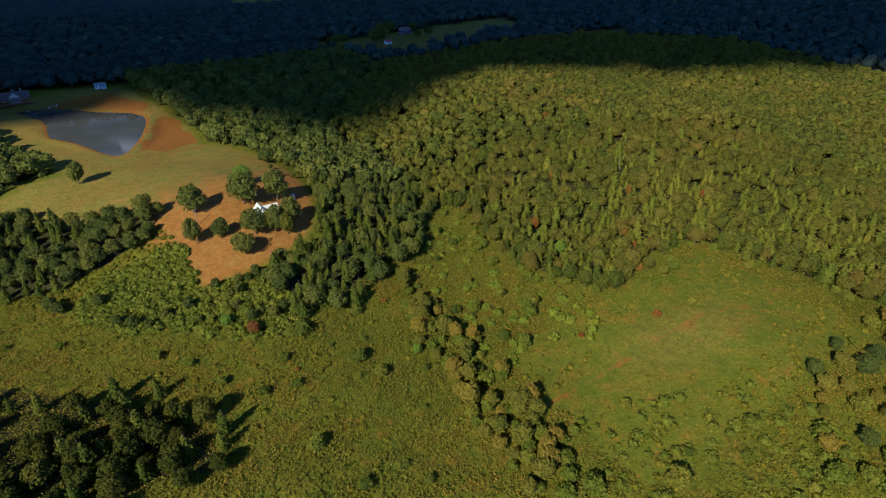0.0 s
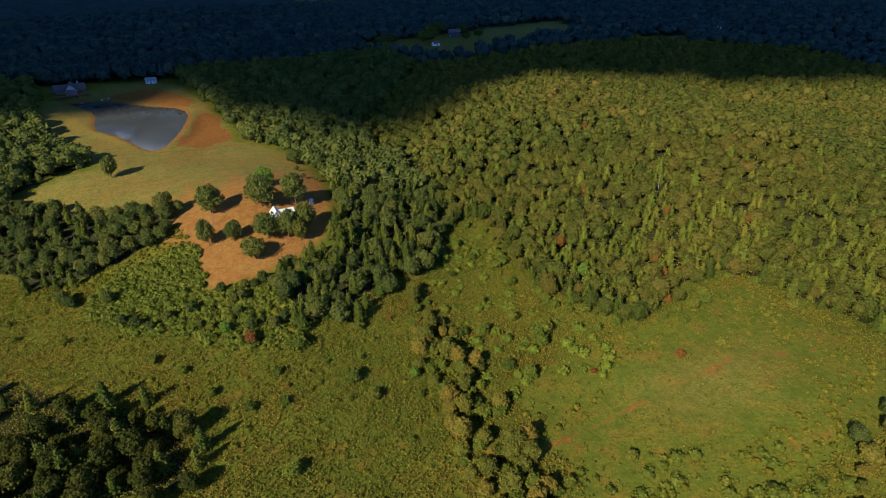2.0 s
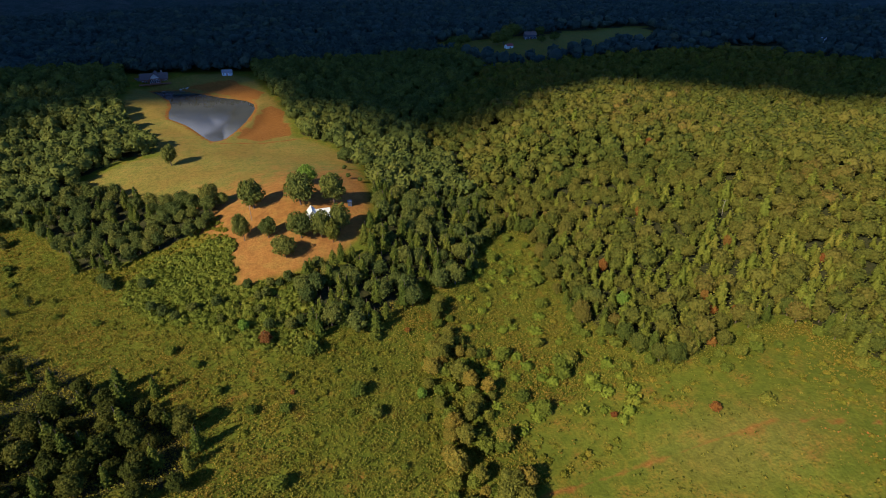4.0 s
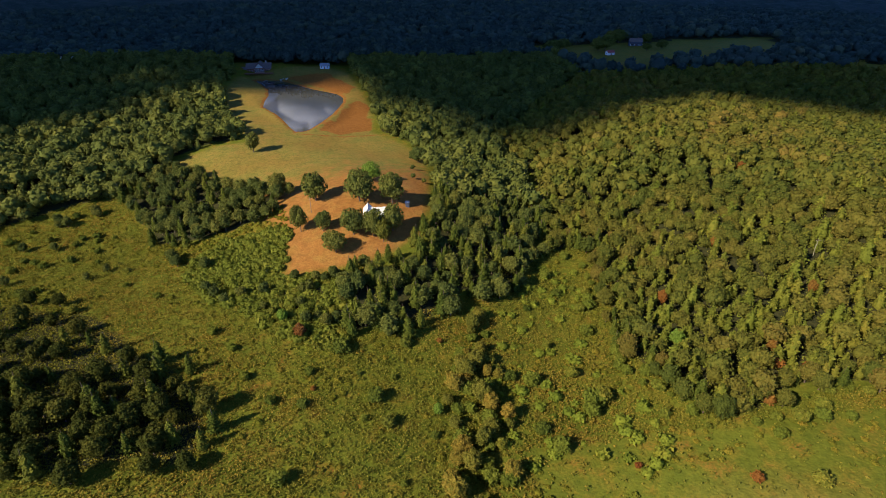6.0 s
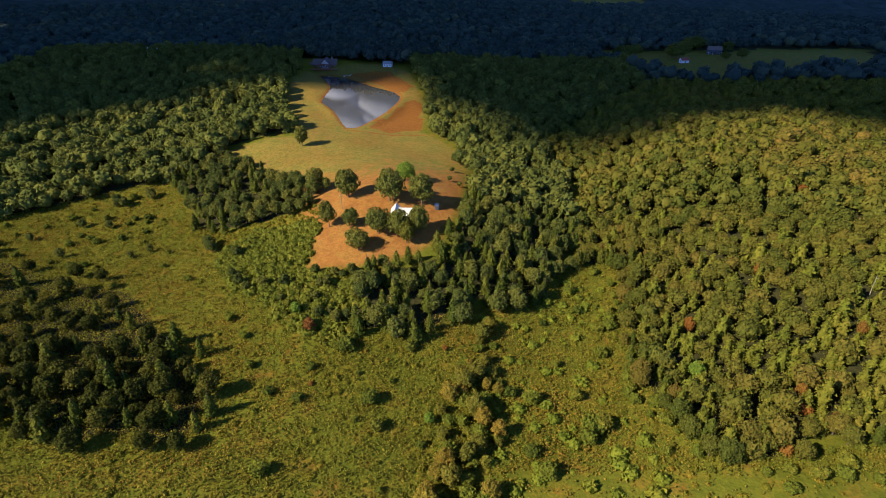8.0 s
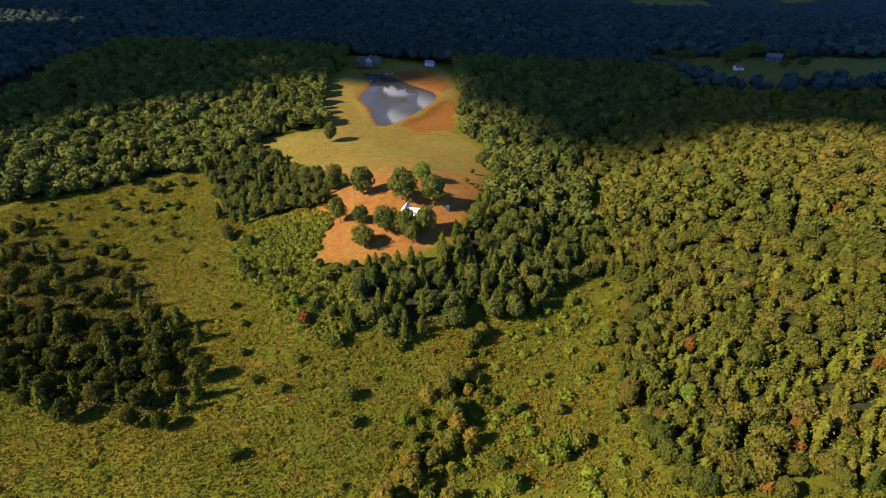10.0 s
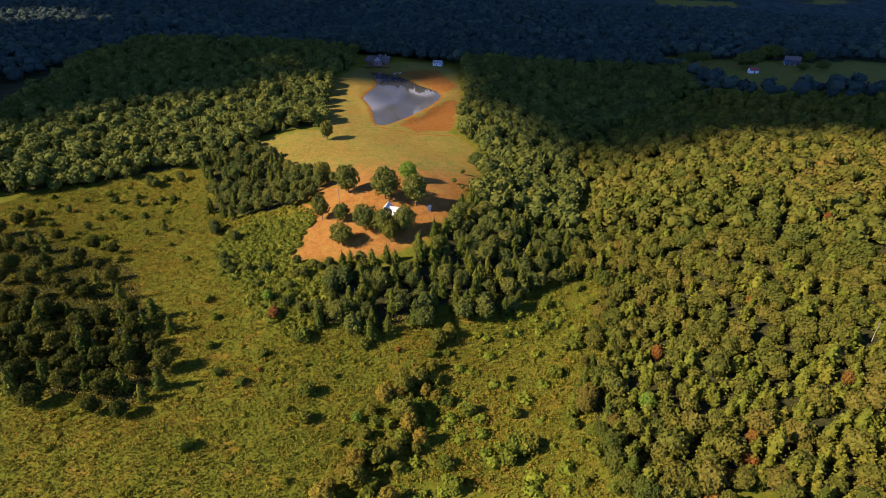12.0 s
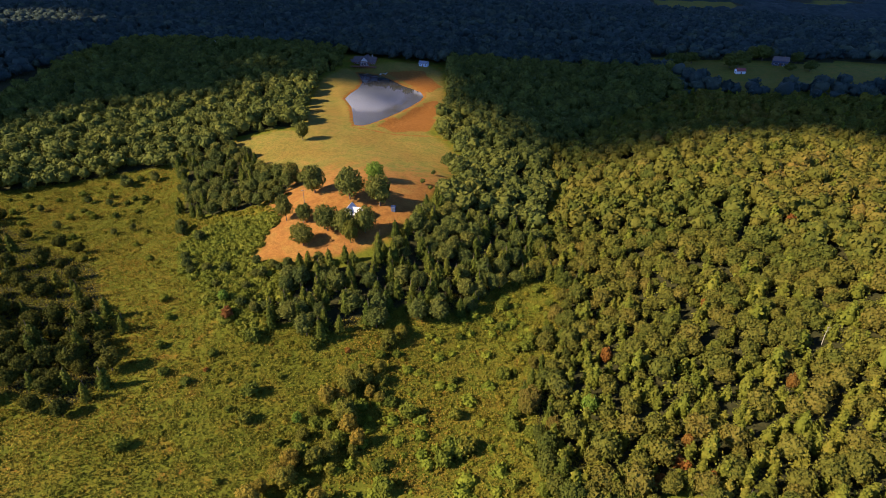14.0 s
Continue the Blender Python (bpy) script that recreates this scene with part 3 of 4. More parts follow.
woods("hilltop_woods", "dense mixed wood on top of the hill", [(x, y, pick(BROAD_FAR), 0.9) for x, y in scatter(HILL_WOOD, 6.3, 4, keep=beyond)], LEAF, 0.75, 1.3)
woods("hill_pines", "pines scattered through the hill wood", [(x, y, pick(PINES_FAR), 1.1) for x, y in scatter(HILL_WOOD, 19, 3)], SHRUB)
woods("valley_woods", "dense green wood along the creek valley", [(x, y, pick(BROAD_FAR if RNG.uniform() < 0.75 else PINES_FAR), 1.0) for x, y in scatter(VALLEY_WOOD, 5.7, 0.5, keep=lambda x, y: y > 240)], GREEN, 0.75, 1.3)
woods("meadow_side_woods", "dense broadleaf wood beyond the meadow", [(x, y, pick(BROAD_FAR if RNG.uniform() < 0.8 else PINES_FAR), 1.05) for x, y in scatter(LEFT_WOOD, 6.3, 1, keep=lambda x, y: x > -250 - 0.35 * y)], GREEN, 0.7, 1.3)
RING = ((-1150, 150), (-420, 150), (-420, 560), (-170, 560), (-156, 520), (-130, 534), (-54, 534), (-60, 560), (150, 560), (150, 480), (420, 480), (560, 400), (560, 150), (430, -30),
        (500, -80), (1250, 150), (1250, 1250), (-1150, 1250))
in_sight = lambda x, y: (x < 330 + 2.1 * (y + 60)) & (x > -250 - 1.5 * y) & (np.hypot(x, y) < 1230)
LODGE_YARD = ((-166, 514), (-118, 514), (-118, 546), (-166, 546))
around_pond = lambda x, y: (y < 660) & (abs(x + 60) < 190)
woods("pond_side_woods", "tall dark wood behind the lodge and the pond", [(x, y, pick(BROAD_FAR), 1.35) for x, y in scatter(RING, 7.6, 2, FIELDS + (LODGE_YARD,), around_pond)], HAZE_LEAF)
woods("far_woods", "dark woodland stretching to the horizon", [(x, y, pick(BROAD_TINY), 0.95) for x, y in scatter(RING, 11.0, 1, FIELDS, lambda x, y: in_sight(x, y) & ~around_pond(x, y))], HAZE_LEAF, 0.7, 1.3)



def build_distance():
    """Unbroken canopy beyond the last single trees."""
    rng = np.random.default_rng(21)
    r, rings = 1190.0, []
    while r < 5200:
        rings.append(r)
        r *= 1.009
    ang = np.radians(np.arange(-5, 165, 0.45))
    rr, aa = np.meshgrid(rings, ang, indexing="ij")
    x, y = rr * np.cos(aa), rr * np.sin(aa)
    z = height(x.ravel(), y.ravel()).reshape(x.shape) + 6 + rng.uniform(-2.8, 2.8, x.shape) * (1 + rr / 2500)
    z[0] -= 9
    z[np.max([inside(f, x, y) for f in FIELDS], 0) > -12] -= 16
    w = len(ang)
    i = (np.arange(len(rings) - 1)[:, None] * w + np.arange(w - 1)[None]).ravel()
    # same leaf colour with the haze's blue painted in
    me = mesh_from("distant_canopy", np.stack([x.ravel(), y.ravel(), z.ravel()], 1), np.stack([i, i + 1, i + 1 + w, i + w], 1), HAZE_LEAF)
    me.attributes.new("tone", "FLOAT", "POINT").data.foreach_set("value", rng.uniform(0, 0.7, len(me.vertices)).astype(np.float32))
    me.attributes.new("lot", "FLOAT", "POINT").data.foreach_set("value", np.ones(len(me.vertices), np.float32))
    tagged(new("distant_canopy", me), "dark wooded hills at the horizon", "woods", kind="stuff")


build_distance()

# trees that stand out one by one
for x, y in scatter(VALLEY_WOOD, 5.7, 0, keep=lambda x, y: (y < 240) & (x > -22)):
    plant("pine" if RNG.uniform() < 0.55 else "bank", x, y, RNG.uniform(0.65, 1.1))
for x, y in scatter(VALLEY_WOOD, 3.9, 0, keep=lambda x, y: (y < 240) & (x <= -22)):
    if RNG.uniform() < 0.16:
        plant("bank", x, y, RNG.uniform(0.35, 0.6))
    elif RNG.uniform() < 0.2:
        plant("shrub", x, y, RNG.uniform(0.8, 1.3))
# brush where the hill wood meets the meadow
edge_band = ((55, 205), (70, 190), (64, 150), (62, 125), (72, 100), (88, 84), (112, 88), (132, 92), (138, 78), (144, 50), (160, 40), (160, 100), (110, 120), (90, 200))
for x, y in scatter(edge_band, 4.6, keep=lambda x, y: (inside(HILL_WOOD, x, y) < 1) & (inside(HILL_WOOD, x, y) > -11)):
    if RNG.uniform() < 0.75 + 0.06 * min(0.0, float(inside(HILL_WOOD, x, y))):
        plant("shrub", x, y, RNG.uniform(0.5, 1.3))
for x, y in scatter(HILL_WOOD, 6.0, 0, keep=lambda x, y: inside(HILL_WOOD, x, y) < 9):
    if x < 170 and y < 260:
        plant("wood" if RNG.uniform() < 0.6 else "pine", x, y, RNG.uniform(0.5, 0.95))
for x, y in scatter(COPSE, 6.5):
    plant("copse" if RNG.uniform() < 0.7 else "pine", x, y, RNG.uniform(0.65, 1.0))
for x, y in scatter(THICKET, 6.2):
    if RNG.uniform() > (0.95 if y < 132 else 0.3):
        continue
    plant("thicket" if RNG.uniform() < 0.6 else "pine", x, y, RNG.uniform(0.55, 1.0))
for x, y in scatter(HEDGE, 4.8, -1.5):
    pickone = RNG.uniform()
    if pickone < 0.5:
        plant("hedge", x, y, RNG.uniform(0.4, 0.85))
    elif pickone < 0.85:
        plant("shrub", x, y, RNG.uniform(0.7, 1.5))
for x, y in scatter(NEAR_COPSE, 6.0):
    dice = RNG.uniform()
    if dice < 0.45:
        plant("bank" if dice < 0.25 else "hedge", x, y, RNG.uniform(0.4, 0.8))
    elif dice < 0.8:
        plant("shrub", x, y, RNG.uniform(0.7, 1.6))

# the lawn's trees: kind, east, north, crown radius, height
for kind, x, y, r, tall in (("oak", -29, 190, 5.0, 10.5), ("oak", -46, 207, 3.6, 13.5), ("oak", -36, 205, 4.1, 10.5), ("oak", -42, 229, 6.5, 15.5), ("oak", -21, 223, 6.8, 16.0),
                            ("oak", -6, 223, 6.6, 16.0), ("oak", -63, 244, 4.4, 13.5), ("oak", -22, 200, 5.6, 13.0), ("oak", -13.5, 199, 4.6, 13.0), ("pale_oak", -9.3, 195.5, 3.4, 11.0),
                            ("oak", -5.5, 203, 4.9, 13.0), ("lime_oak", -17, 245, 4.8, 10.0), ("oak", -91, 310, 4.6, 13.0), ("oak", 7, 303, 6.0, 9.5)):
    plant(kind, x, y, r / 5.2, tall / 9.1 * 5.2 / r)

# bushes and small trees of the meadow: kind, east, north, radius
for kind, x, y, r in (
        ("cedar", -31, 113, 1.9), ("cedar", -41, 115, 2.0), ("cedar", -9, 115, 2.8), ("cedar", -5, 105, 2.4), ("shrub", -33, 86, 2.6), ("cedar", -31, 127, 1.9), ("cedar", -15, 126, 1.0),
        ("shrub", -12, 107, 1.3), ("cedar", 30, 127, 2.0), ("cedar", 34, 124, 2.2), ("cedar", 47, 162, 1.5), ("cedar", 61, 172, 2.1), ("shrub", 59, 185, 2.6), ("shrub", 41, 121, 3.0),
        ("shrub", 58, 110, 3.6), ("shrub", 61, 112, 3.4), ("shrub", 56, 106, 3.0), ("cedar", 40, 100, 2.3), ("shrub", 44, 93, 2.9), ("cedar", 9, 100, 1.5), ("shrub", 0, 84, 1.2), ("lime", 10, 109, 1.9), ("shrub", 25, 117, 2.2),
        ("shrub", 19, 134, 2.6), ("shrub", 71, 126, 2.0), ("lime", 94, 134, 2.8), ("dead", -37, 145, 2.5), ("lime", -45, 154, 2.4), ("shrub", -52, 126, 1.9), ("cedar", -22, 137, 3.2),
        ("cedar", 0, 140, 2.4), ("rust", 12, 142, 1.2), ("shrub", -141, 213, 1.3), ("shrub", -123, 203, 1.5), ("cedar", -144, 163, 2.2), ("shrub", -130, 171, 2.4),
        ("shrub", 51, 52, 1.8), ("shrub", 32, 53, 1.7), ("shrub", 72, 27, 2.8), ("shrub", 63, 21, 1.7), ("cedar", 52, 31, 1.4), ("rust", 88, 75, 1.7), ("shrub", 102, 72, 2.3),
        ("shrub", 24, 36, 3.2), ("shrub", 43, 26, 3.4), ("cedar", -11, 60, 1.6), ("cedar", -14, 68, 1.1), ("cedar", -26, 67, 2.0), ("shrub", 55, 124, 2.4), ("rust", 62, 84, 1.1),
        ("shrub", 66, 146, 2.6), ("shrub", 50, 140, 1.8), ("shrub", 14, 90, 2.1), ("shrub", -4, 124, 1.3), ("rust", -29, 120, 0.9), ("shrub", -60, 141, 1.7), ("shrub", -69, 150, 2.1),
        ("shrub", -100, 178, 1.8), ("shrub", -118, 190, 1.4), ("shrub", -156, 190, 2.0), ("shrub", -170, 215, 2.2), ("shrub", -150, 232, 1.6), ("shrub", -186, 228, 2.0)):
    plant(kind, x, y, r / {"lime": 4.3, "dead": 4.3}.get(kind, 2.0))
for x, y in ((-171, 247), (-103, 205), (-100, 201), (-176, 249), (85, 138), (-160, 255)):
    plant("copse", x, y, RNG.uniform(0.6, 0.8))
for x, y in ((88, 125), (117, 116), (112, 108), (106, 101), (84, 196)):
    plant("rust", x, y, RNG.uniform(0.9, 1.4))
for x, y in ((117, 338), (150, 150), (176, 128), (131, 187), (119, 122), (124, 112), (98, 158), (168, 240)):
    plant("autumn", x, y, RNG.uniform(0.3, 0.5), 1.5)

# pale dead snags in the hill wood
for x, y in ((163, 170),):
    snag = tagged(new("snag", mesh_from("snag", *trunk_mesh(int(x), 8.0, 0.14, 5, 1.2), PALE_BARK, True)), "bare pale trunk of a dead tree", "tree", "dead snags")
    snag.matrix_basis = pose(x, y, place(x, y, 0.2))


# ---- weeds of the open meadow ----
def build_weeds():
    rng = np.random.default_rng(9)
    area = ((-235, 225), (-160, 275), (-120, 222), (-92, 206), (-66, 163), (-26, 135), (24, 164), (62, 204), (84, 202), (80, 120), (110, 100), (140, 100), (158, 40), (150, -20), (-70, -20), (-150, 70), (-240, 130))
    n = 200000
    x, y = rng.uniform(-240, 160, n), rng.uniform(-20, 275, n)
    ok = (inside(area, x, y) > -3) & (inside(LAWN, x, y) < -1) & (near_line(PATH_LINE, x, y) > 2.2)
    smooth = ((x > 35) & (x < 136) & (y > 28) & (y < 94)) & (rng.uniform(0, 1, n) < 0.9)
    x, y = x[ok & ~smooth], y[ok & ~smooth]
    z = height(x, y)
    patch = np.sin(x / 7.0 + 2 * np.sin(y / 9.0)) * np.cos(y / 6.0 + np.sin(x / 11.0))
    pieces, tones = [], []
    for k in range(3):
        at = np.stack([x + rng.normal(0, 0.4, len(x)), y + rng.normal(0, 0.4, len(x)), z + rng.uniform(0.05, 0.85, len(x)) * (1.0 + 0.6 * patch)], 1)
        pieces.append(leaf_cards(rng, at, np.tile((-0.1, -0.05, 0.6), (len(x), 1)), 0.33, 0.85))
        tones.append(np.repeat(np.clip(0.34 + 0.14 * patch + 0.2 * np.sin(x / 17.0 + 1.7 * np.sin(y / 23.0)) + 0.42 * np.exp(-((x - 116) / 15) ** 2 - ((y - 55) / 13) ** 2) + rng.normal(0, 0.05, len(x)), 0, 0.99), 4))
    me = mesh_from("weeds", *joined(pieces), WEED)
    me.attributes.new("tone", "FLOAT", "POINT").data.foreach_set("value", np.concatenate(tones).astype(np.float32))
    me.attributes.new("lot", "FLOAT", "POINT").data.foreach_set("value", np.ones(len(me.vertices), np.float32))
    tagged(new("weeds", me), "tall green and rusty weeds covering the meadow", "weeds", kind="stuff")


build_weeds()

# low brambles that lump the meadow
BRAMBLE = [round_crown(110 + k, 1.6, 2.2, -0.6, 66, 0.38, 4, 4, 7) for k in range(5)]
MEADOW = ((-235, 225), (-160, 268), (-120, 220), (-94, 204), (-68, 160), (-26, 133), (24, 162), (62, 200), (76, 196), (72, 130), (86, 90), (112, 92), (138, 92), (150, 40), (140, -20), (-70, -20), (-150, 70), (-240, 130))


def clumpy(x, y):
    v = np.sin(x / 8.0 + 1.5 * np.sin(y / 11.0)) * np.cos(y / 9.0 + np.sin(x / 14.0)) + 0.5 * np.clip((x - 20) / 60, -0.6, 1)
    mown = (np.hypot((x - 86) / 34, (y - 62) / 20) < 1) | (near_line(PATH_LINE, x, y) < 3)
    return (v + RNG.uniform(-0.7, 0.7, x.shape) > 0.2) & ~mown


woods("brambles", "low bramble and weed clumps all over the meadow", [(x, y, pick(BRAMBLE), 0.72) for x, y in scatter(MEADOW, 3.1, 0, keep=clumpy)], MEADOW_LEAF, 0.35, 1.3)
low_bank = [(x, y, pick(BRAMBLE), 1.35) for x, y in scatter(SCRUB, 2.3, -1.0)]
low_bank += [(x, y, pick(BRAMBLE), 1.35) for x, y in scatter(VALLEY_WOOD, 2.4, -1.0, keep=lambda x, y: (y < 200) & (x <= -20))]
brush_strip = ((-124, 224), (-94, 203), (-83, 212), (-56, 214), (-58, 230), (-74, 222), (-99, 218))
woods("strip_brush", "rusty weeds and brush between copse and bank", [(x, y, pick(BRAMBLE), 0.8) for x, y in scatter(brush_strip, 2.2, -2.0)], MEADOW_LEAF, 0.4, 1.3)
woods("scrub", "dense low green scrub on the bank below the lawn", low_bank, SHRUB, 0.6, 1.35)
for x, y in ((-86, 196), (-80, 178), (-70, 168), (-75, 172), (-64, 171)):
    plant("bank", x, y, RNG.uniform(0.5, 0.7))
SLOPE_FOOT = ((22, 80), (36, 160), (60, 196), (74, 190), (66, 140), (70, 112), (84, 88), (60, 80), (44, 92))
woods("bushes", "rounded green bushes at the foot of the wooded hill", [(x, y, pick(BRAMBLE), 1.25) for x, y in scatter(SLOPE_FOOT, 5.2, 0, keep=lambda x, y: RNG.uniform(0, 1, x.shape) < 0.62)], LUSH, 0.5, 1.5)
FIELD_FRONT = ((26, 30), (32, 58), (60, 50), (84, 40), (96, 28), (76, 4), (40, 8))
woods("briars", "tangled green briars in the near corner of the field", [(x, y, pick(BRAMBLE), 1.0) for x, y in scatter(FIELD_FRONT, 3.6, 0, keep=lambda x, y: RNG.uniform(0, 1, x.shape) < 0.55)], SHRUB, 0.5, 1.5)
WEST = ((-232, 190), (-150, 186), (-124, 205), (-128, 216), (-160, 262), (-225, 224))
for x, y in scatter(WEST, 12.0):
    dice = RNG.uniform()
    if dice < 0.25:
        plant("copse", x, y, RNG.uniform(0.35, 0.6))
    elif dice < 0.8:
        plant("shrub" if dice < 0.55 else "cedar", x, y, RNG.uniform(0.6, 1.3))


# ---- buildings ----
WHITE_METAL = plain_material("white_roof_metal", (0.52, 0.52, 0.52), (0.64, 0.64, 0.63), 0.5, 0.8)
WHITE_BOARD = plain_material("white_clapboard", (0.66, 0.66, 0.63), (0.78, 0.78, 0.75), 0.7, 1.2)
BROWN_SHINGLE = plain_material("brown_shingles", (0.10, 0.075, 0.065), (0.19, 0.14, 0.12), 0.9, 2.0)
RED_SHINGLE = plain_material("red_metal_roof", (0.24, 0.05, 0.04), (0.34, 0.08, 0.06), 0.6, 0.7)
CEDAR_BOARD = plain_material("red_brown_logs", (0.16, 0.06, 0.035), (0.26, 0.11, 0.06), 0.75, 1.0)
BLUE_BOARD = plain_material("blue_grey_boards", (0.05, 0.07, 0.13), (0.09, 0.12, 0.20), 0.7, 1.5)
GREY_SHINGLE = plain_material("grey_shingles", (0.20, 0.20, 0.21), (0.30, 0.30, 0.31), 0.85, 2.0)
PALE_BLUE = plain_material("pale_blue_siding", (0.50, 0.55, 0.60), (0.62, 0.66, 0.70), 0.7, 1.0)
PANE = plain_material("window_glass", (0.02, 0.025, 0.03), (0.04, 0.045, 0.05), 0.08, 1.0)
WOOD_POLE = plain_material("weathered_wood", (0.16, 0.12, 0.09), (0.28, 0.22, 0.17), 0.9, 4.0)
ROCK = plain_material("pale_rock", (0.30, 0.26, 0.21), (0.46, 0.41, 0.34), 0.9, 1.5)
DARK_WALL = plain_material("dark_blue_siding", (0.05, 0.06, 0.09), (0.09, 0.10, 0.14), 0.8, 1.0)


def box(lo, hi, bevel=0.0):
    bm = bmesh.new()
    bmesh.ops.create_cube(bm, size=1.0)
    for v in bm.verts:
        v.co = [(a + b) / 2 + c * (b - a) for a, b, c in zip(lo, hi, v.co)]
    if bevel:
        bmesh.ops.bevel(bm, geom=bm.edges[:], offset=bevel, segments=1, affect="EDGES")
    return bm


def gabled_walls(length, width, eaves, ridge):
    """Walls with gable ends; the ridge runs along x."""
    bm = bmesh.new()
    a, b = length / 2, width / 2
    ring = [(-b, -0.6), (b, -0.6), (b, eaves), (0, ridge), (-b, eaves)]
    left, right = ([bm.verts.new((s * a, y, z)) for y, z in ring] for s in (-1, 1))
    bm.faces.new(left)
    bm.faces.new(right[::-1])
    for k in range(5):
        bm.faces.new((left[k], right[k], right[(k + 1) % 5], left[(k + 1) % 5]))
    bmesh.ops.recalc_face_normals(bm, faces=bm.faces[:])
    return bm


def roof_slope(length, width, eaves, ridge, side, over=0.45, thick=0.16):
    """One pitched roof slab with overhang; the ridge runs along x."""
    bm = bmesh.new()
    a, b = length / 2 + over, width / 2
    fall = (ridge - eaves) / b
    y0, z0, y1, z1 = 0.0, ridge + 0.06, side * (b + over), eaves - fall * over + 0.06
    v = [bm.verts.new((x, y, z + d)) for d in (0, thick) for x, y, z in ((-a, y0, z0), (a, y0, z0), (a, y1, z1), (-a, y1, z1))]
    for f in ((0, 1, 2, 3), (4, 5, 6, 7), (0, 1, 5, 4), (1, 2, 6, 5), (2, 3, 7, 6), (3, 0, 4, 7)):
        bm.faces.new([v[k] for k in f])
    bmesh.ops.recalc_face_normals(bm, faces=bm.faces[:])
    return bm


def turned(ob, x, y, z, turn=0.0):
    ob.matrix_basis = pose(x, y, z, 0, 0, turn) @ ob.matrix_basis
    return ob


def window(parent, x, y, z, w, h, along="x", frame_mat=None):
    """A framed window set 6 cm proud of a wall."""
    d = (w / 2, 0.05) if along == "x" else (0.05, w / 2)
    f = part("window", box((x - d[0], y - d[1], z), (x + d[0], y + d[1], z + h), 0.02), frame_mat or WHITE_BOARD, parent)
    e = (w / 2 - 0.12, 0.08) if along == "x" else (0.08, w / 2 - 0.12)
    part("pane", box((x - e[0], y - e[1], z + 0.12), (x + e[0], y + e[1], z + h - 0.12)), PANE, f)


def cottage(name, label, category, x, y, turn, length, width, eaves, ridge, wall_mat, roof_mat, chimney=False, porch=False, windows=3):
    ob = tagged(new(name), label, category)
    part("wall", gabled_walls(length, width, eaves, ridge), wall_mat, ob)
    for side in (-1, 1):
        part("roof", roof_slope(length, width, eaves, ridge, side), roof_mat, ob)
    for k in range(windows):
        wx = -length / 2 + length * (k + 0.5) / windows
        if k == windows // 2:
            part("door", box((wx - 0.5, -width / 2 - 0.06, 0.0), (wx + 0.5, -width / 2 + 0.05, 2.05), 0.02), CEDAR_BOARD, ob)
        else:
            window(ob, wx, -width / 2 - 0.02, 0.9, 1.1, 1.4)
    window(ob, -length / 2 - 0.02, 0, 0.9, 1.1, 1.4, "y")
    if chimney:
        part("chimney", box((length * 0.2, 0.3, ridge - 1.0), (length * 0.2 + 0.7, 1.0, ridge + 0.9), 0.03), CEDAR_BOARD, ob)
    if porch:
        part("porch_roof", box((-length / 2, -width / 2 - 2.4, 2.5), (length / 2, -width / 2, 2.66), 0.02), roof_mat, ob)
        for k in range(4):
            px = -length / 2 + 0.2 + (length - 0.4) * k / 3
            part("porch_post", box((px - 0.12, -width / 2 - 2.3, -0.4), (px + 0.12, -width / 2 - 2.06, 2.5)), WHITE_BOARD, ob)
    ob.matrix_basis = pose(x, y, place(x, y, 0.1), 0, 0, turn)
    return ob


house = cottage("farmhouse", "white clapboard farmhouse with a white metal roof among oaks", "house", -12, 213, 4, 7.5, 5.6, 2.8, 4.6, WHITE_BOARD, WHITE_METAL, porch=True)
wing = part("wing_wall", gabled_walls(7.0, 4.6, 3.0, 5.6), WHITE_BOARD, house)
wing.matrix_basis = pose(-5.2, 0, 0, 0, 0, 90)
for side in (-1, 1):
    slope = part("wing_roof", roof_slope(7.0, 4.6, 3.0, 5.6, side), WHITE_METAL, house)
    slope.matrix_basis = pose(-5.2, 0, 0, 0, 0, 90)
window(house, -5.2, -3.52, 1.0, 1.3, 1.5)

house.scale = (0.86, 0.86, 0.86)

booth = tagged(new("privy"), "small blue-grey wooden privy on the lawn", "shed")
part("wall", gabled_walls(1.7, 1.9, 2.2, 2.7), BLUE_BOARD, booth)
for side in (-1, 1):
    part("roof", roof_slope(1.7, 1.9, 2.2, 2.7, side, 0.25, 0.08), BLUE_BOARD, booth)
part("door", box((-0.45, -1.01, 0.05), (0.45, -0.92, 1.95), 0.01), DARK_WALL, booth)
booth.matrix_basis = pose(1, 222, place(1, 222, 0.05))


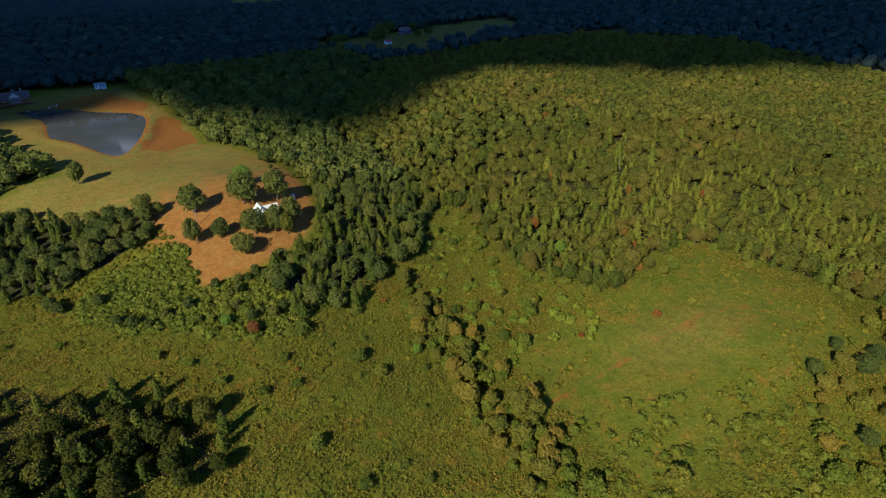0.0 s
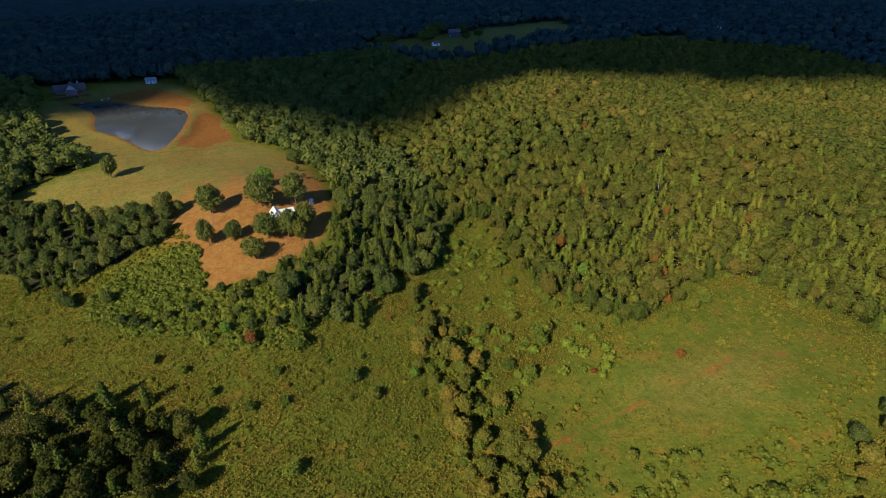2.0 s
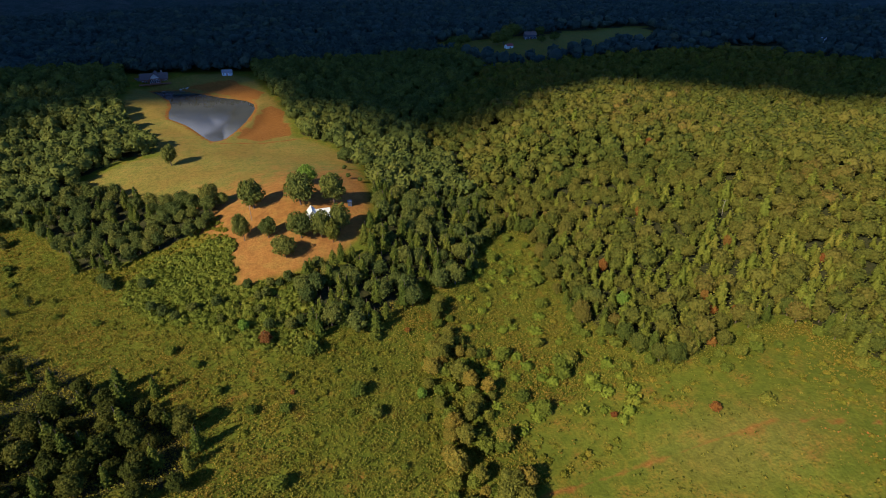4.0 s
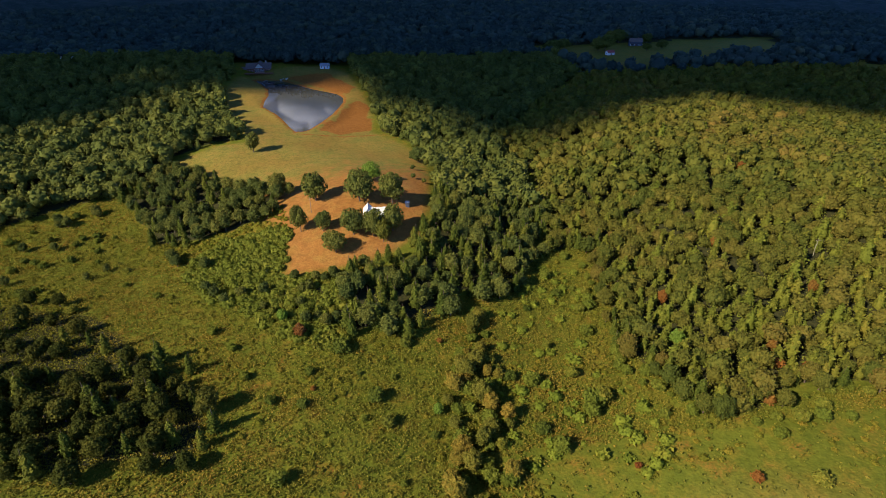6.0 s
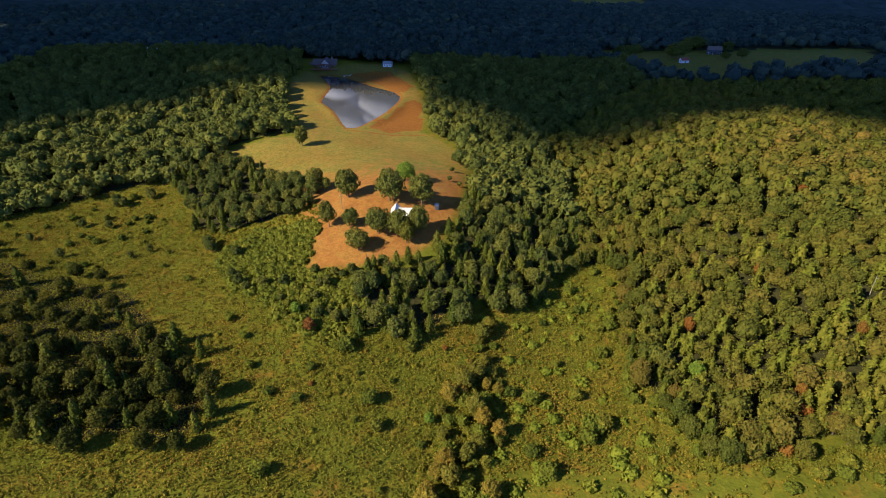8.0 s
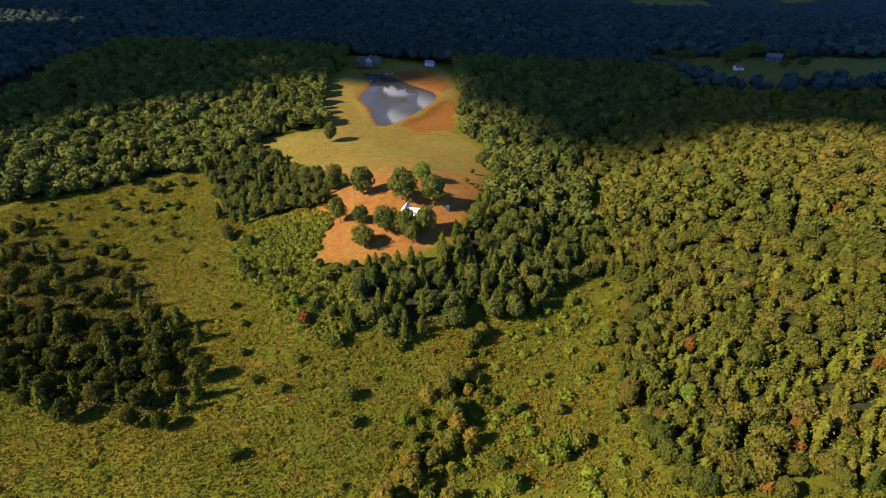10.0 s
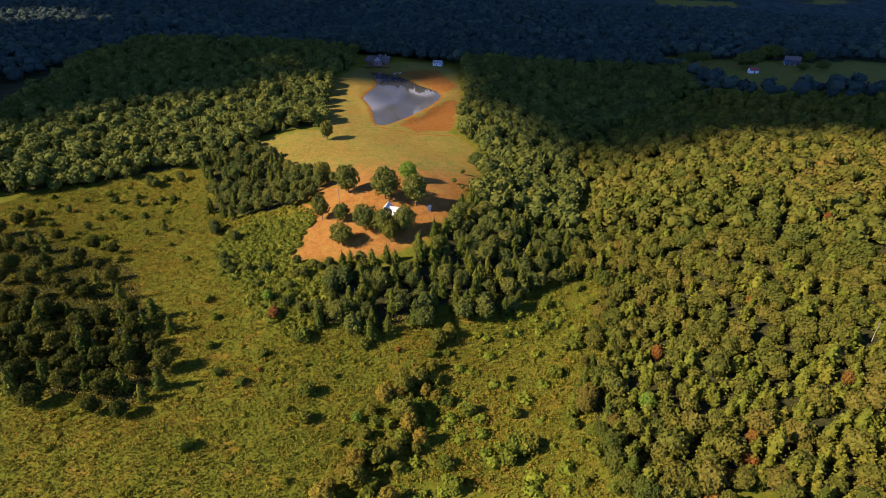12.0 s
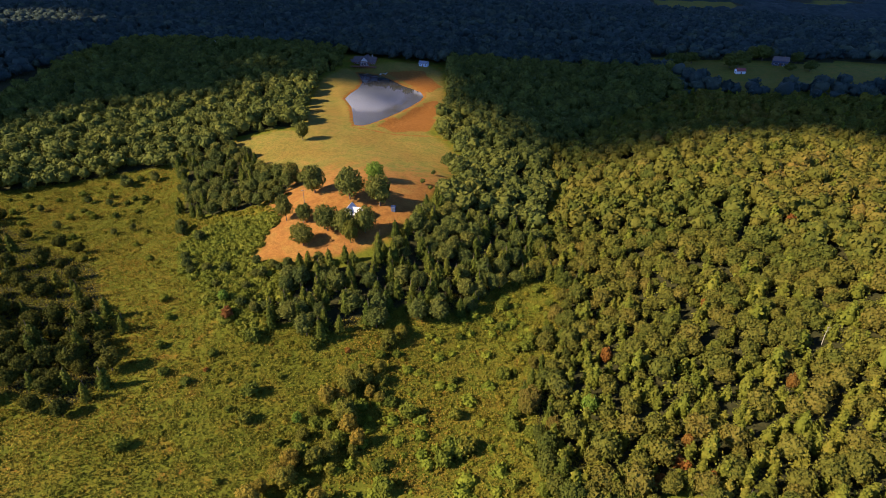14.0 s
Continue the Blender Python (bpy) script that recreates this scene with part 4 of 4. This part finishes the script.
def build_lodge():
    ob = tagged(new("lodge"), "large red-brown log lodge with brown shingle roof above the pond", "house")
    part("wall", gabled_walls(22, 11, 4.2, 8.0), CEDAR_BOARD, ob)
    for side in (-1, 1):
        part("roof", roof_slope(22, 11, 4.2, 8.0, side, 0.9, 0.25), BROWN_SHINGLE, ob)
    gable = part("front_gable", gabled_walls(14, 9.0, 4.6, 9.6), CEDAR_BOARD, ob)
    gable.matrix_basis = pose(1.0, -2.2, 0, 0, 0, 90)
    for side in (-1, 1):
        r = part("gable_roof", roof_slope(14, 9.0, 4.6, 9.6, side, 0.9, 0.25), BROWN_SHINGLE, ob)
        r.matrix_basis = pose(1.0, -2.2, 0, 0, 0, 90)
    bm = bmesh.new()
    tri = [bm.verts.new((1.0 + dx, -9.26, z)) for dx, z in ((-3.9, 5.1), (3.9, 5.1), (0, 9.1))]
    bm.faces.new(tri)
    bmesh.ops.solidify(bm, geom=bm.faces[:], thickness=0.12)
    part("gable_trim", bm, WHITE_BOARD, ob, "white painted gable triangle")
    for k in range(5):
        window(ob, -2.4 + 1.7 * k, -9.24, 1.2, 1.3, 3.0)
    for x in (-9.2, -6.6, 7.6, 9.8):
        window(ob, x, -5.52, 1.0, 1.4, 1.8)
    low = part("side_wing", gabled_walls(8, 8, 2.9, 4.6), CEDAR_BOARD, ob)
    low.matrix_basis = pose(-15, 0.5, 0)
    for side in (-1, 1):
        r = part("side_wing_roof", roof_slope(8, 8, 2.9, 4.6, side, 0.7, 0.2), BROWN_SHINGLE, ob)
        r.matrix_basis = pose(-15, 0.5, 0)
    deck = part("deck", box((-12, -13.5, 0.5), (14, -9.3, 0.8), 0.03), CEDAR_BOARD, ob)
    part("rail", box((-12, -13.5, 1.7), (14, -13.38, 1.82)), CEDAR_BOARD, deck)
    for k in range(14):
        x = -11.9 + 25.8 * k / 13
        part("deck_post", box((x - 0.1, -13.5, -3.5), (x + 0.1, -13.3, 1.75)), CEDAR_BOARD, deck)
    part("chimney", box((6.0, 1.0, 6.0), (7.2, 2.2, 9.8), 0.04), ROCK, ob)
    part("foundation", box((-18.5, -5.4, -3.0), (10.8, 5.4, -0.5), 0.05), ROCK, ob)
    ob.matrix_basis = pose(-139, 534, 3.6, 0, 0, 6)
    ob.scale = (0.98, 0.98, 1.0)


build_lodge()
cottage("cabin", "small pale blue cabin with a grey roof near the pond", "house", -76, 524, -4, 8.0, 5.5, 2.7, 4.6, PALE_BLUE, GREY_SHINGLE)
cottage("barn", "old white barn with a red roof in a far field", "barn", 207, 566, 14, 7.5, 5.5, 2.8, 4.6, WHITE_BOARD, RED_SHINGLE, windows=1)
cottage("distant_farmhouse", "dark farmhouse with white porch posts beyond a field", "house", 250, 613, -8, 13, 8.0, 4.5, 7.5, DARK_WALL, BROWN_SHINGLE, True, True)
cottage("hidden_cabin", "pale roofed cabin showing between far trees", "house", -312, 535, 10, 10, 7, 6.5, 9.5, WHITE_BOARD, WHITE_METAL)
for x, y, turn in ((579, 547, 20), (574, 521, -12)):
    cottage("distant_house", "small white house far off among dark woods", "house", x, y, turn, 11, 8, 6.0, 9.0, WHITE_BOARD, WHITE_METAL)

# trees of the far farm field
for x, y, r in ((209, 588, 1.9), (203, 592, 1.6), (240, 637, 1.7), (232, 640, 1.6), (266, 622, 1.3), (250, 579, 0.9), (268, 585, 1.1), (150, 590, 1.7), (158, 596, 1.5), (172, 614, 1.3)):
    plant("field", x, y, r)
# saplings on the lawn
for x, y in ((3.9, 279), (3.9, 258), (9.5, 253)):
    plant("sapling", x, y, 0.35)

# utility poles
def utility_pole(x, y, tall):
    ob = tagged(new("utility_pole"), "weathered wooden utility pole with a crossarm", "pole", "utility poles")
    bm = bmesh.new()
    bmesh.ops.create_cone(bm, cap_ends=True, segments=8, radius1=0.17, radius2=0.11, depth=tall + 0.6)
    bmesh.ops.translate(bm, verts=bm.verts[:], vec=(0, 0, tall / 2 - 0.3))
    part("post", bm, WOOD_POLE, ob)
    part("crossarm", box((-0.9, 0.1, tall - 0.9), (0.9, 0.22, tall - 0.75)), WOOD_POLE, ob)
    for k in (-0.75, 0.75):
        bm = bmesh.new()
        bmesh.ops.create_cone(bm, cap_ends=True, segments=8, radius1=0.06, radius2=0.035, depth=0.2)
        bmesh.ops.translate(bm, verts=bm.verts[:], vec=(k, 0.16, tall - 0.65))
        part("insulator", bm, WHITE_BOARD, ob)
    ob.matrix_basis = pose(x, y, place(x, y), 0, 0, 25)


utility_pole(-43, 219.5, 7.6)
utility_pole(-146, 437, 9.0)

# a dock and stones at the pond's upper bank
dock = tagged(new("dock"), "small grey timber dock at the pond's edge", "dock")
for k in range(8):
    part("plank", box((-1.0, -2.4 + 0.6 * k, 0.42), (1.0, -1.86 + 0.6 * k, 0.5), 0.01), WOOD_POLE, dock)
for px in (-0.85, 0.85):
    for py in (-2.2, 2.2):
        part("pile", box((px - 0.09, py - 0.09, -2.0), (px + 0.09, py + 0.09, 0.7)), WOOD_POLE, dock)
dock.matrix_basis = pose(-129, 509, 0, 0, 0, -20)
rng = np.random.default_rng(3)
for k in range(14):
    bm = bmesh.new()
    bmesh.ops.create_icosphere(bm, subdivisions=1, radius=rng.uniform(0.5, 1.1))
    for v in bm.verts:
        v.co *= rng.uniform(0.75, 1.2)
        v.co.z *= 0.6
    x, y = -112 + rng.uniform(-5, 5), 511 + rng.uniform(-1.5, 2.5)
    me = bpy.data.meshes.new("boulder")
    bm.to_mesh(me)
    bm.free()
    me.materials.append(ROCK)
    ob = tagged(new("boulder", me), "pale weathered boulder on the pond bank", "rock", "boulders on the bank")
    ob.matrix_basis = pose(x, y, place(x, y, -0.15), 0, 0, rng.uniform(0, 360))
